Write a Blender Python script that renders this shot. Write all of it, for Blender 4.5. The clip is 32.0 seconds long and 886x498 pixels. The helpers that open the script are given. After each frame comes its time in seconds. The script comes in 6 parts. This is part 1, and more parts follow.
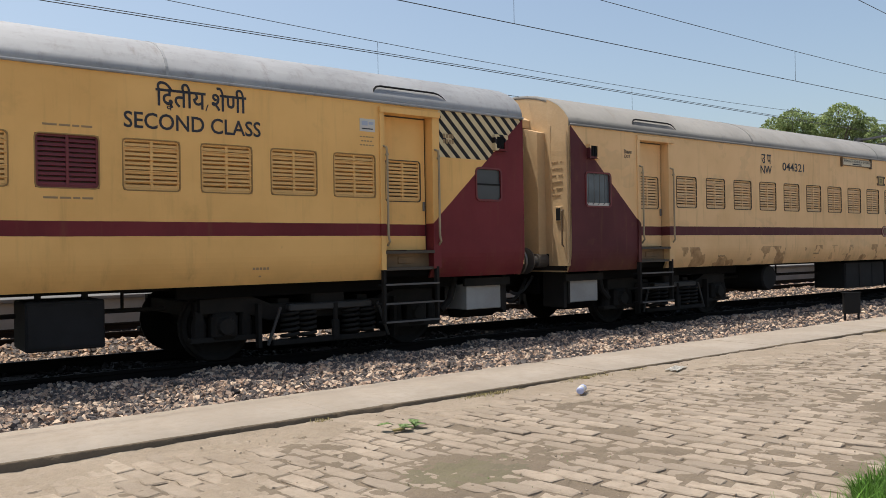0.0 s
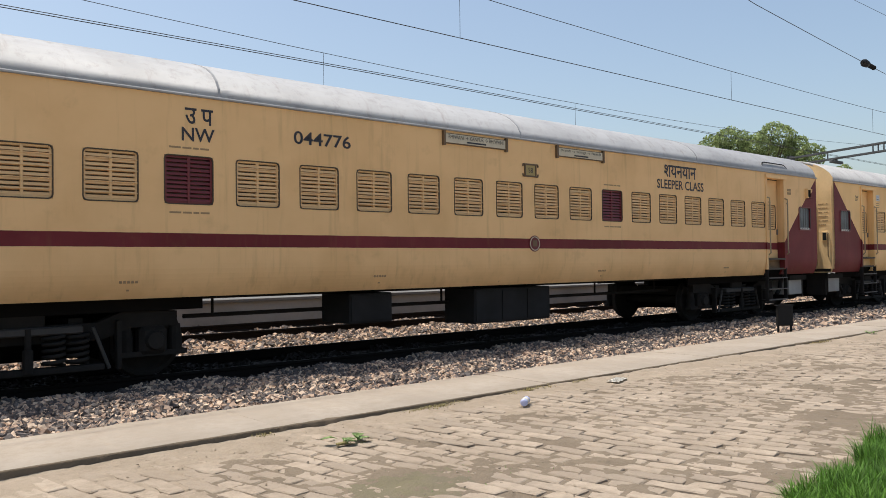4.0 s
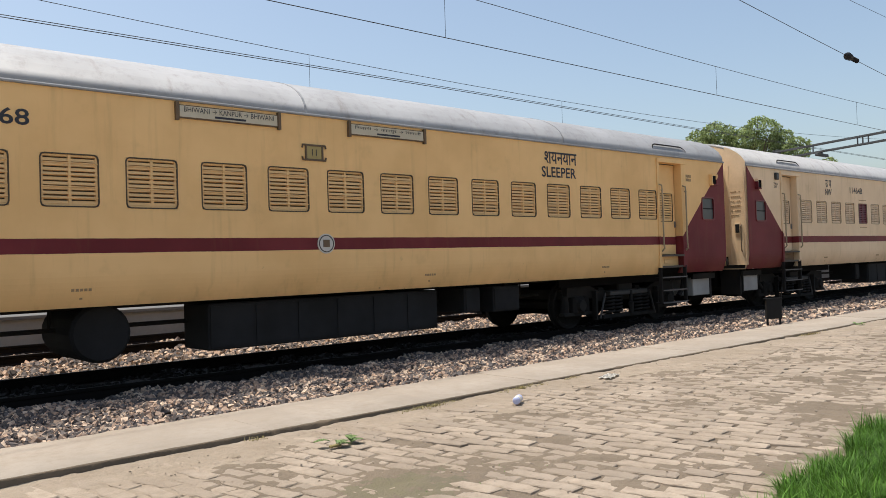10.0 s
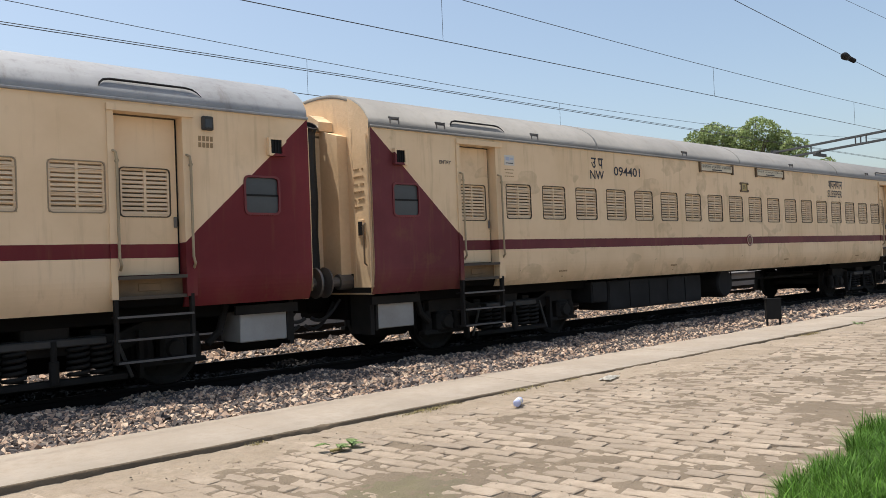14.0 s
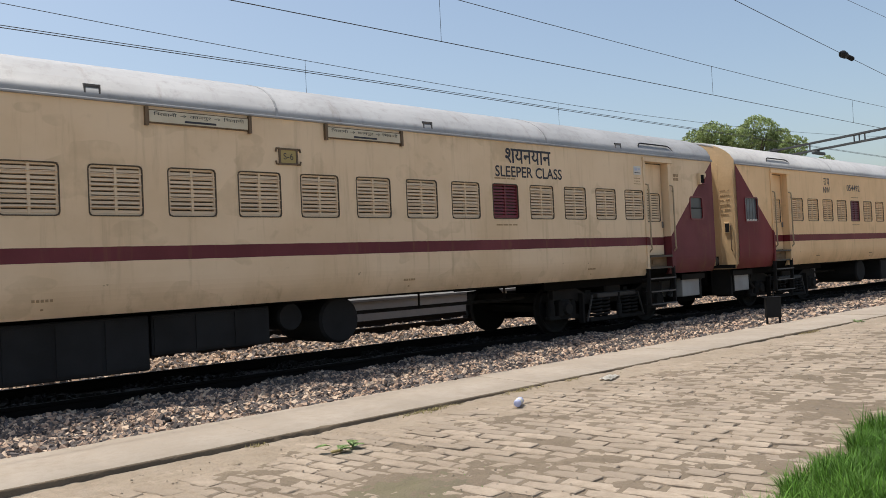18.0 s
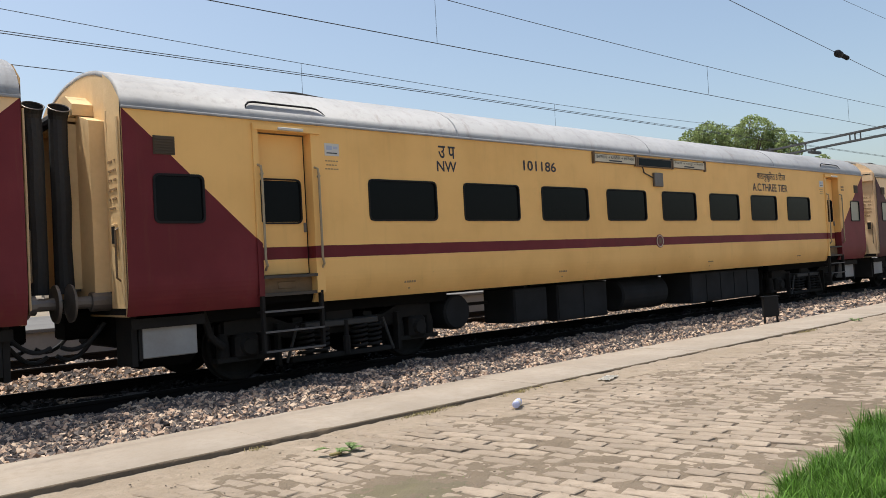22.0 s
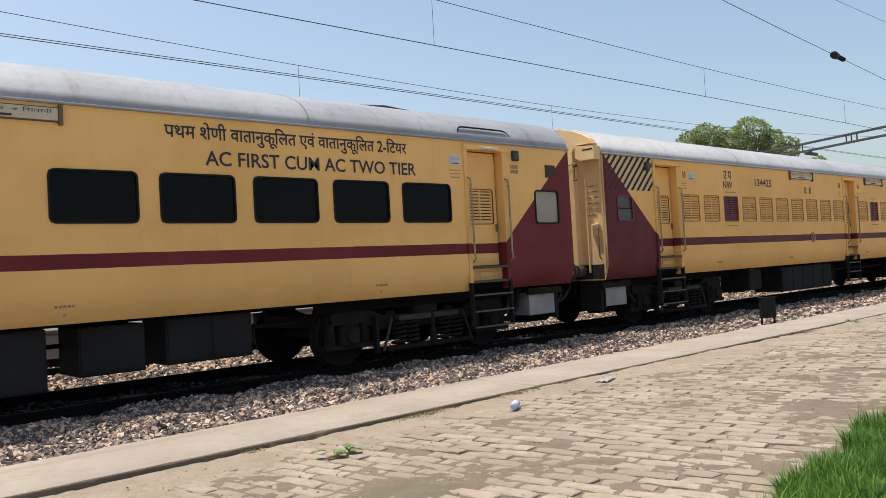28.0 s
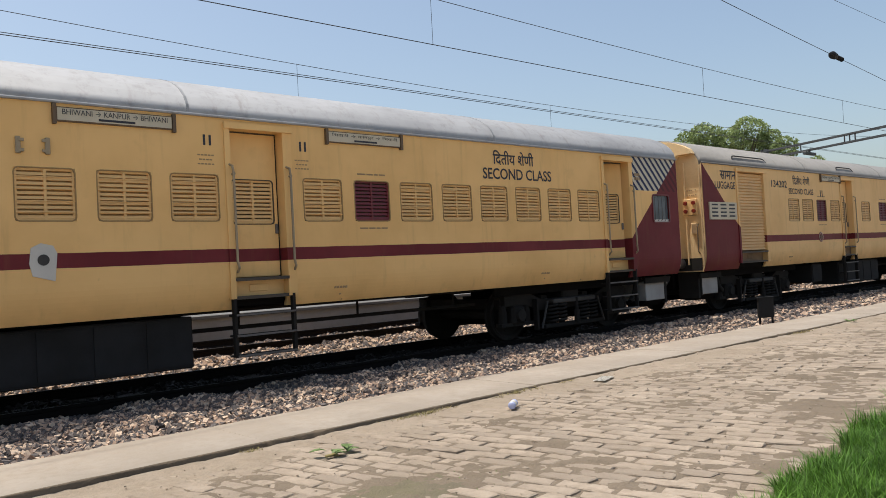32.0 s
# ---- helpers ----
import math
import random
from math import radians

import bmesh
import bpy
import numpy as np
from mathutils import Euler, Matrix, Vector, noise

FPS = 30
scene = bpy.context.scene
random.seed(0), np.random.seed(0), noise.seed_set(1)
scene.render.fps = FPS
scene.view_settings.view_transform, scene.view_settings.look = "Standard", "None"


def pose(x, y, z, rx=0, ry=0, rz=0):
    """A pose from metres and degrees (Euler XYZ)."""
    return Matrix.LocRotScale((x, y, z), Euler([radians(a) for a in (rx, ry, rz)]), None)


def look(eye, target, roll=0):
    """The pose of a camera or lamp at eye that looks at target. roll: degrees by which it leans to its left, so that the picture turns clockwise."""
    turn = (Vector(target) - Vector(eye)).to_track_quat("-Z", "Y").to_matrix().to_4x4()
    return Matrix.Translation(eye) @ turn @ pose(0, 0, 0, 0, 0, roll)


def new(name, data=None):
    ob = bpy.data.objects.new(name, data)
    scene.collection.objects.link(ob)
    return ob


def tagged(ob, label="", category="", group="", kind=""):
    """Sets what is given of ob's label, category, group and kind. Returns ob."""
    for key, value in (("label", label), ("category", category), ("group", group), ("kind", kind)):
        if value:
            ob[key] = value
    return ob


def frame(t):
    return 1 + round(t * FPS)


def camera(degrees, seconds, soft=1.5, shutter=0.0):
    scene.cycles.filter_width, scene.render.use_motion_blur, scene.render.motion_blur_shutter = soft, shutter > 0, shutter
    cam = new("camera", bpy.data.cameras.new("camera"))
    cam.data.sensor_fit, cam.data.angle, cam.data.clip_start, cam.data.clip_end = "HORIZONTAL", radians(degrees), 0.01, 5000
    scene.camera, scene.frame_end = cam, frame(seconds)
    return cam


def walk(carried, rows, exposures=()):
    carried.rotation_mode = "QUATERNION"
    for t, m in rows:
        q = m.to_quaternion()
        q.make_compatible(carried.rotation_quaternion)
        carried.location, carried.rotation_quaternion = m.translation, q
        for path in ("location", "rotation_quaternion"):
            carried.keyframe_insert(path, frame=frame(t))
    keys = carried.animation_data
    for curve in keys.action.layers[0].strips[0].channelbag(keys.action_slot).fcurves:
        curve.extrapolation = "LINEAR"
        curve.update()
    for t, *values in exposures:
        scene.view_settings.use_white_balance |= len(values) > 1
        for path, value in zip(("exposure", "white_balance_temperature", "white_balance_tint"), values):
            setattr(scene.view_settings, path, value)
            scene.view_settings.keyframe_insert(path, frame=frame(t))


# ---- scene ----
cam = camera(58.52, 32.0, 0.65)
EYE = Vector((0.0, 0.0, 1.335))


def aim(yaw, pitch, roll):
    a, e = radians(yaw), radians(pitch)
    way = Vector((math.sin(a) * math.cos(e), math.cos(a) * math.cos(e), -math.sin(e)))
    return look(EYE, EYE + way * 10, roll)


# seconds, heading from the track's normal, tilt down, lean: held in the hand, it stands in one place
PATH = [
    (0, 36.499, -0.225, -0.980),
    (0.5, 36.853, -0.192, -0.895),
    (1, 38.483, -0.320, -0.721),
    (1.5, 38.963, -0.470, -0.637),
    (2, 39.241, -0.569, -0.735),
    (2.5, 39.297, -0.753, -0.776),
    (3, 39.597, -0.862, -0.754),
    (3.5, 40.156, -1.017, -0.658),
    (5.5, 40.935, -0.981, -0.965),
    (6, 41.009, -0.903, -1.032),
    (6.5, 41.064, -0.827, -1.133),
    (7, 41.089, -0.796, -1.292),
    (7.5, 41.114, -0.801, -1.461),
    (8, 41.139, -0.822, -1.595),
    (8.5, 41.149, -0.858, -1.664),
    (9, 41.169, -0.914, -1.718),
    (9.5, 41.205, -0.976, -1.781),
    (10, 41.235, -1.037, -1.848),
    (10.5, 41.261, -1.090, -1.929),
    (11, 41.275, -1.130, -1.989),
    (11.5, 41.294, -1.166, -2.051),
    (12, 41.331, -1.191, -2.118),
    (12.5, 41.347, -1.210, -2.153),
    (13, 41.332, -1.221, -2.193),
    (13.5, 41.313, -1.230, -2.261),
    (14, 41.302, -1.248, -2.319),
    (14.5, 41.302, -1.267, -2.356),
    (16.5, 41.302, -1.272, -2.605),
    (17, 41.309, -1.274, -2.612),
    (17.5, 41.318, -1.273, -2.622),
    (18, 41.337, -1.288, -2.685),
    (18.5, 41.355, -1.314, -2.773),
    (19, 41.376, -1.333, -2.862),
    (19.5, 41.406, -1.342, -2.955),
    (20, 41.427, -1.341, -3.016),
    (20.5, 41.437, -1.341, -3.027),
    (21, 41.459, -1.355, -3.029),
    (21.5, 41.497, -1.383, -3.072),
    (22, 41.532, -1.407, -3.116),
    (22.5, 41.556, -1.412, -3.115),
    (23, 41.584, -1.415, -3.127),
    (23.5, 41.614, -1.425, -3.166),
    (24, 41.647, -1.448, -3.187),
    (24.5, 41.683, -1.472, -3.180),
    (25, 41.709, -1.476, -3.177),
    (25.5, 41.724, -1.479, -3.225),
    (27.5, 41.709, -1.523, -3.232),
    (28, 41.726, -1.524, -3.217),
    (28.5, 41.731, -1.524, -3.216),
    (29, 41.730, -1.523, -3.222),
    (29.5, 41.744, -1.533, -3.256),
    (30, 41.763, -1.550, -3.296),
    (30.5, 41.785, -1.564, -3.324),
    (31, 41.817, -1.571, -3.356),
    (31.5, 41.854, -1.568, -3.388),
    (32, 41.838, -1.469, -3.136),
]
walk(cam, [(t, aim(a, b, c)) for t, a, b, c in PATH], exposures=[(t, 0.60 - d) for t, d in ((0.0, 0.13), (2.2, 0.15), (3.0, 0.04), (6.0, 0.02), (9.0, 0.0), (10.5, 0.03), (12.0, 0.17), (13.0, 0.12), (14.0, -0.05), (17.0, 0.08), (19.0, 0.12), (20.5, 0.10), (22.0, 0.0), (24.0, -0.02), (25.0, -0.05), (28.0, -0.04), (29.0, 0.14), (30.0, 0.12), (31.0, 0.10), (32.0, 0.10))])

# ---- light ----
SUN_WAY = Vector((-0.19, 0.27, 1.0)).normalized()
world = bpy.data.worlds.new("sky")
scene.world = world
world.use_nodes = True
wn = world.node_tree.nodes
sky = wn.new("ShaderNodeTexSky")
sky.sky_type = "NISHITA"
sky.sun_disc = False
sky.sun_elevation = math.asin(SUN_WAY.z)
sky.sun_rotation = math.atan2(SUN_WAY.x, SUN_WAY.y)
sky.air_density, sky.dust_density, sky.ozone_density = 1.0, 2.9, 0.9
haze = wn.new("ShaderNodeMix")
haze.data_type, haze.blend_type = "RGBA", "MULTIPLY"
haze.inputs[0].default_value = 1.0
haze.inputs[7].default_value = (1.0, 0.985, 0.925, 1)
world.node_tree.links.new(sky.outputs[0], haze.inputs[6])
world.node_tree.links.new(haze.outputs[2], wn["Background"].inputs[0])
wn["Background"].inputs[1].default_value = 0.125
lamp = bpy.data.lights.new("sun", "SUN")
lamp.energy, lamp.angle, lamp.color = 3.1, radians(0.55), (1.0, 0.95, 0.87)
sun = new("sun", lamp)
sun.matrix_world = look(SUN_WAY * 50, (0, 0, 0))

# ---- materials ----


def node(nt, kind, ins=None, **props):
    n = nt.nodes.new(kind)
    for k, v in props.items():
        setattr(n, k, v)
    for k, v in (ins or {}).items():
        if isinstance(v, bpy.types.NodeSocket):
            nt.links.new(v, n.inputs[k])
        else:
            n.inputs[k].default_value = v
    return n


def m1(nt, op, a, b=0.0, clamp=False):
    return node(nt, "ShaderNodeMath", {0: a, 1: b}, operation=op, use_clamp=clamp).outputs[0]


def mix(nt, f, a, b, mode="MIX"):
    n = node(nt, "ShaderNodeMix", {0: f}, data_type="RGBA", blend_type=mode)
    for i, v in ((6, a), (7, b)):
        if isinstance(v, bpy.types.NodeSocket):
            nt.links.new(v, n.inputs[i])
        else:
            n.inputs[i].default_value = (*v[:3], 1)
    return n.outputs[2]


def ramp(nt, f, lo, hi):
    return node(nt, "ShaderNodeMapRange", {0: f, 1: lo, 2: hi}, interpolation_type="SMOOTHSTEP").outputs[0]


def noise_of(nt, vec, scale, detail=4.0, rough=0.55, stretch=None):
    if stretch:
        vec = node(nt, "ShaderNodeMapping", {0: vec, 3: stretch}).outputs[0]
    return node(nt, "ShaderNodeTexNoise", {0: vec, 2: scale, 3: detail, 4: rough}).outputs[0]


def start_material(name):
    m = bpy.data.materials.new(name)
    m.use_nodes = True
    nt = m.node_tree
    return m, nt, nt.nodes["Principled BSDF"], node(nt, "ShaderNodeTexCoord").outputs[3]


def bumped(nt, bsdf, height, strength=0.3, dist=0.01):
    b = node(nt, "ShaderNodeBump", {0: strength, 1: dist, "Height": height})
    nt.links.new(b.outputs[0], bsdf.inputs["Normal"])


def plain(name, col, col2=None, rough=0.7, metal=0.0, scale=6.0, bump=0.15, dist=0.004, per_piece=0.0, spec=0.5, film=None):
    m, nt, b, co = start_material(name)
    col2 = col2 or tuple(c * 0.72 for c in col)
    big = noise_of(nt, co, scale * 0.25, 3)
    fine = noise_of(nt, co, scale * 6, 5)
    f = m1(nt, "ADD", m1(nt, "MULTIPLY", ramp(nt, big, 0.3, 0.7), 0.6), m1(nt, "MULTIPLY", fine, 0.4))
    c = mix(nt, f, col, col2)
    if per_piece:
        r = node(nt, "ShaderNodeObjectInfo").outputs["Random"]
        g = node(nt, "ShaderNodeNewGeometry").outputs["Random Per Island"]
        k = m1(nt, "ADD", m1(nt, "MULTIPLY", m1(nt, "FRACT", m1(nt, "ADD", r, g)), per_piece), 1 - per_piece / 2)
        c = mix(nt, 1.0, c, node(nt, "ShaderNodeCombineColor", {0: k, 1: k, 2: k}).outputs[0], "MULTIPLY")
    if film:
        pos = node(nt, "ShaderNodeNewGeometry").outputs["Position"]
        f1 = ramp(nt, noise_of(nt, pos, 1.5, 6, 0.62), 0.40, 0.62)
        f2 = ramp(nt, noise_of(nt, pos, 13.0, 6, 0.7), 0.42, 0.66)
        c = mix(nt, m1(nt, "ADD", m1(nt, "MULTIPLY", f1, 0.45), m1(nt, "MULTIPLY", f2, 0.5), True), c, film)
    nt.links.new(c, b.inputs["Base Color"])
    b.inputs["Roughness"].default_value = rough
    b.inputs["Metallic"].default_value = metal
    b.inputs["Specular IOR Level"].default_value = spec
    if bump:
        bumped(nt, b, fine, bump, dist)
    return m


def leafy(name, col, col2, spread, thin):
    """Thin green blades that let some light through."""
    m, nt, b, co = start_material(name)
    g = node(nt, "ShaderNodeNewGeometry").outputs["Random Per Island"]
    c = mix(nt, noise_of(nt, co, 1.3, 3), col, col2)
    k = m1(nt, "ADD", m1(nt, "MULTIPLY", g, spread), 1 - spread / 2)
    c = mix(nt, 1.0, c, node(nt, "ShaderNodeCombineColor", {0: k, 1: k, 2: k}).outputs[0], "MULTIPLY")
    nt.links.new(c, b.inputs["Base Color"])
    b.inputs["Roughness"].default_value = 0.6
    b.inputs["Specular IOR Level"].default_value = 0.25
    tr = node(nt, "ShaderNodeBsdfTranslucent", {0: c})
    mx = node(nt, "ShaderNodeMixShader", {0: thin, 1: b.outputs[0], 2: tr.outputs[0]})
    nt.links.new(mx.outputs[0], nt.nodes["Material Output"].inputs[0])
    return m


def stone_mat():
    """Crushed stone: tan, grey and dark pieces, each of one tone."""
    m, nt, b, co = start_material("ballast_stone")
    g = node(nt, "ShaderNodeNewGeometry").outputs["Random Per Island"]
    g2 = m1(nt, "FRACT", m1(nt, "MULTIPLY", g, 17.31))
    c = mix(nt, ramp(nt, g, 0.25, 0.75), (0.118, 0.107, 0.104), (0.48, 0.332, 0.235))
    c = mix(nt, m1(nt, "GREATER_THAN", g2, 0.82), c, (0.64, 0.49, 0.36))
    c = mix(nt, m1(nt, "LESS_THAN", g2, 0.32), c, (0.066, 0.060, 0.060))
    f = noise_of(nt, co, 45.0, 4)
    c = mix(nt, m1(nt, "MULTIPLY", f, 0.4), c, (0.21, 0.172, 0.146))
    nt.links.new(c, b.inputs["Base Color"])
    b.inputs["Roughness"].default_value = 0.9
    b.inputs["Specular IOR Level"].default_value = 0.2
    bumped(nt, b, f, 0.4, 0.01)
    return m


LENGTH, HALF, NOSE = 21.337, 1.6225, 0.08
TRACK_Y, RIDE = 10.7125, 0.075
MAROON = (0.125, 0.015, 0.019)


def livery(name, base, hatch=None, lean=0, dirt=0.35, patch=0.0, ends=(True, True), maroon=MAROON, blots=0.0, hatch_dark=(0.012, 0.011, 0.014), ghost=False):
    """Coach paint: main colour, maroon waist band and end triangles, hatching over an end, dirt streaks and spots,
    brown towards the bottom.
    """
    m, nt, b, co = start_material(name)
    sep = node(nt, "ShaderNodeSeparateXYZ", {0: co})
    x, z = sep.outputs[0], sep.outputs[2]
    xm = m1(nt, "MINIMUM", m1(nt, "SUBTRACT", x, NOSE), m1(nt, "SUBTRACT", LENGTH, x))
    wob = m1(nt, "MULTIPLY", m1(nt, "SUBTRACT", noise_of(nt, co, 3.0), 0.5), 0.012)
    zz = m1(nt, "ADD", z, wob)
    band = m1(nt, "MULTIPLY", m1(nt, "GREATER_THAN", zz, 1.495), m1(nt, "LESS_THAN", zz, 1.659))
    band = m1(nt, "MULTIPLY", band, m1(nt, "GREATER_THAN", xm, 1.76))
    tri = m1(nt, "LESS_THAN", zz, m1(nt, "SUBTRACT", 3.30, m1(nt, "MULTIPLY", xm, 0.935)))
    tri = m1(nt, "MULTIPLY", tri, m1(nt, "LESS_THAN", xm, 1.77))
    red = m1(nt, "MAXIMUM", band, tri)
    info = node(nt, "ShaderNodeObjectInfo").outputs["Random"]
    off = node(nt, "ShaderNodeVectorMath", {0: co, 1: node(nt, "ShaderNodeCombineXYZ", {0: m1(nt, "MULTIPLY", info, 37.0)}).outputs[0]}, operation="ADD").outputs[0]
    blot = ramp(nt, noise_of(nt, off, 0.9, 5), 0.35, 0.75)
    main = mix(nt, blot, base, tuple(c * k for c, k in zip(base, (0.88, 0.85, 0.80))))
    marc = mix(nt, blot, maroon, tuple(c * 1.35 + 0.006 for c in maroon))
    col = mix(nt, red, main, marc)
    if hatch:
        saw = m1(nt, "FRACT", m1(nt, "MULTIPLY", m1(nt, "ADD", z, x) if lean else m1(nt, "SUBTRACT", z, xm), 5.3))
        dark = m1(nt, "LESS_THAN", saw, 0.44)
        area = m1(nt, "MULTIPLY", m1(nt, "GREATER_THAN", z, 2.62), m1(nt, "LESS_THAN", xm, 1.62))
        area = m1(nt, "MULTIPLY", area, m1(nt, "SUBTRACT", 1.0, tri))
        if ends != (True, True):
            area = m1(nt, "MULTIPLY", area, m1(nt, "LESS_THAN" if ends[0] else "GREATER_THAN", x, 10.0))
        col = mix(nt, area, col, mix(nt, dark, hatch, hatch_dark))
        if ghost:
            under = m1(nt, "MULTIPLY", m1(nt, "MULTIPLY", m1(nt, "GREATER_THAN", z, 2.62), m1(nt, "LESS_THAN", xm, 1.62)), m1(nt, "MULTIPLY", tri, dark))
            col = mix(nt, m1(nt, "MULTIPLY", under, 0.55), col, (0.035, 0.006, 0.009))
    streak = ramp(nt, noise_of(nt, off, 1.0, 6, 0.62, (9.0, 9.0, 0.7)), 0.52, 0.78)
    # low: patchy brown that strengthens towards the bottom
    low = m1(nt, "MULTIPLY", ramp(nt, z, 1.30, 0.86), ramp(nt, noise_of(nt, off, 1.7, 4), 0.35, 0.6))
    spots = ramp(nt, noise_of(nt, off, 2.6, 6, 0.6), 0.58, 0.74)
    grime_and_low = m1(nt, "MULTIPLY", m1(nt, "ADD", m1(nt, "MULTIPLY", streak, 0.55), m1(nt, "ADD", m1(nt, "MULTIPLY", low, 0.45), m1(nt, "MULTIPLY", spots, 0.35))), dirt, True)
    col = mix(nt, grime_and_low, col, (0.20, 0.115, 0.045))
    if blots:
        bl = ramp(nt, m1(nt, "ADD", noise_of(nt, off, 2.2, 3, 0.5), m1(nt, "MULTIPLY", noise_of(nt, off, 14.0, 3), 0.12)), 0.60, 0.63)
        bl = m1(nt, "MULTIPLY", bl, m1(nt, "MULTIPLY", m1(nt, "LESS_THAN", zz, blots), m1(nt, "MULTIPLY", noise_of(nt, off, 6.0, 3), 1.2)), True)
        bl = m1(nt, "SUBTRACT", bl, red, True)
        col = mix(nt, bl, col, (0.18, 0.09, 0.037))
    if patch:
        pm = node(nt, "ShaderNodeMapping", {0: off, 3: (1.0, 1.0, 1.7)}).outputs[0]
        pat = ramp(nt, noise_of(nt, pm, 1.1, 2, 0.4), 0.60, 0.615)
        pat = m1(nt, "MULTIPLY", m1(nt, "SUBTRACT", pat, red, True), m1(nt, "MULTIPLY", ramp(nt, noise_of(nt, off, 5.0, 4), 0.3, 0.6), patch))
        col = mix(nt, pat, col, (0.40, 0.29, 0.165))
    chips = ramp(nt, noise_of(nt, off, 7.0, 4, 0.5), 0.735, 0.76)
    chips = m1(nt, "MULTIPLY", chips, m1(nt, "MULTIPLY", ramp(nt, z, 1.5, 1.0), dirt * 1.6), True)
    col = mix(nt, chips, col, (0.07, 0.045, 0.03))
    nt.links.new(col, b.inputs["Base Color"])
    b.inputs["Roughness"].default_value = 0.55
    b.inputs["Specular IOR Level"].default_value = 0.22
    panel = noise_of(nt, co, 1.0, 2, 0.5, (1.1, 1.0, 0.8))
    bumped(nt, b, m1(nt, "ADD", panel, m1(nt, "MULTIPLY", noise_of(nt, co, 60, 3), 0.03)), 0.35, 0.03)
    return m


def roof_paint(name, base, rough=0.45):
    m, nt, b, co = start_material(name)
    info = node(nt, "ShaderNodeObjectInfo").outputs["Random"]
    off = node(nt, "ShaderNodeVectorMath", {0: co, 1: node(nt, "ShaderNodeCombineXYZ", {0: m1(nt, "MULTIPLY", info, 53.0)}).outputs[0]}, operation="ADD").outputs[0]
    big = ramp(nt, noise_of(nt, off, 0.8, 5, 0.6), 0.35, 0.7)
    stains = ramp(nt, noise_of(nt, off, 1.2, 6, 0.65, (4.0, 1.0, 1.0)), 0.55, 0.8)
    c = mix(nt, big, base, tuple(v * 0.8 for v in base))
    c = mix(nt, m1(nt, "MULTIPLY", stains, 0.65), c, (0.16, 0.13, 0.10))
    c = mix(nt, m1(nt, "MULTIPLY", ramp(nt, noise_of(nt, off, 7.0, 6, 0.7), 0.48, 0.75), 0.45), c, (0.17, 0.16, 0.15))
    nt.links.new(c, b.inputs["Base Color"])
    b.inputs["Roughness"].default_value = rough
    b.inputs["Specular IOR Level"].default_value = 0.35
    bumped(nt, b, noise_of(nt, co, 1.6, 3), 0.35, 0.05)
    return m


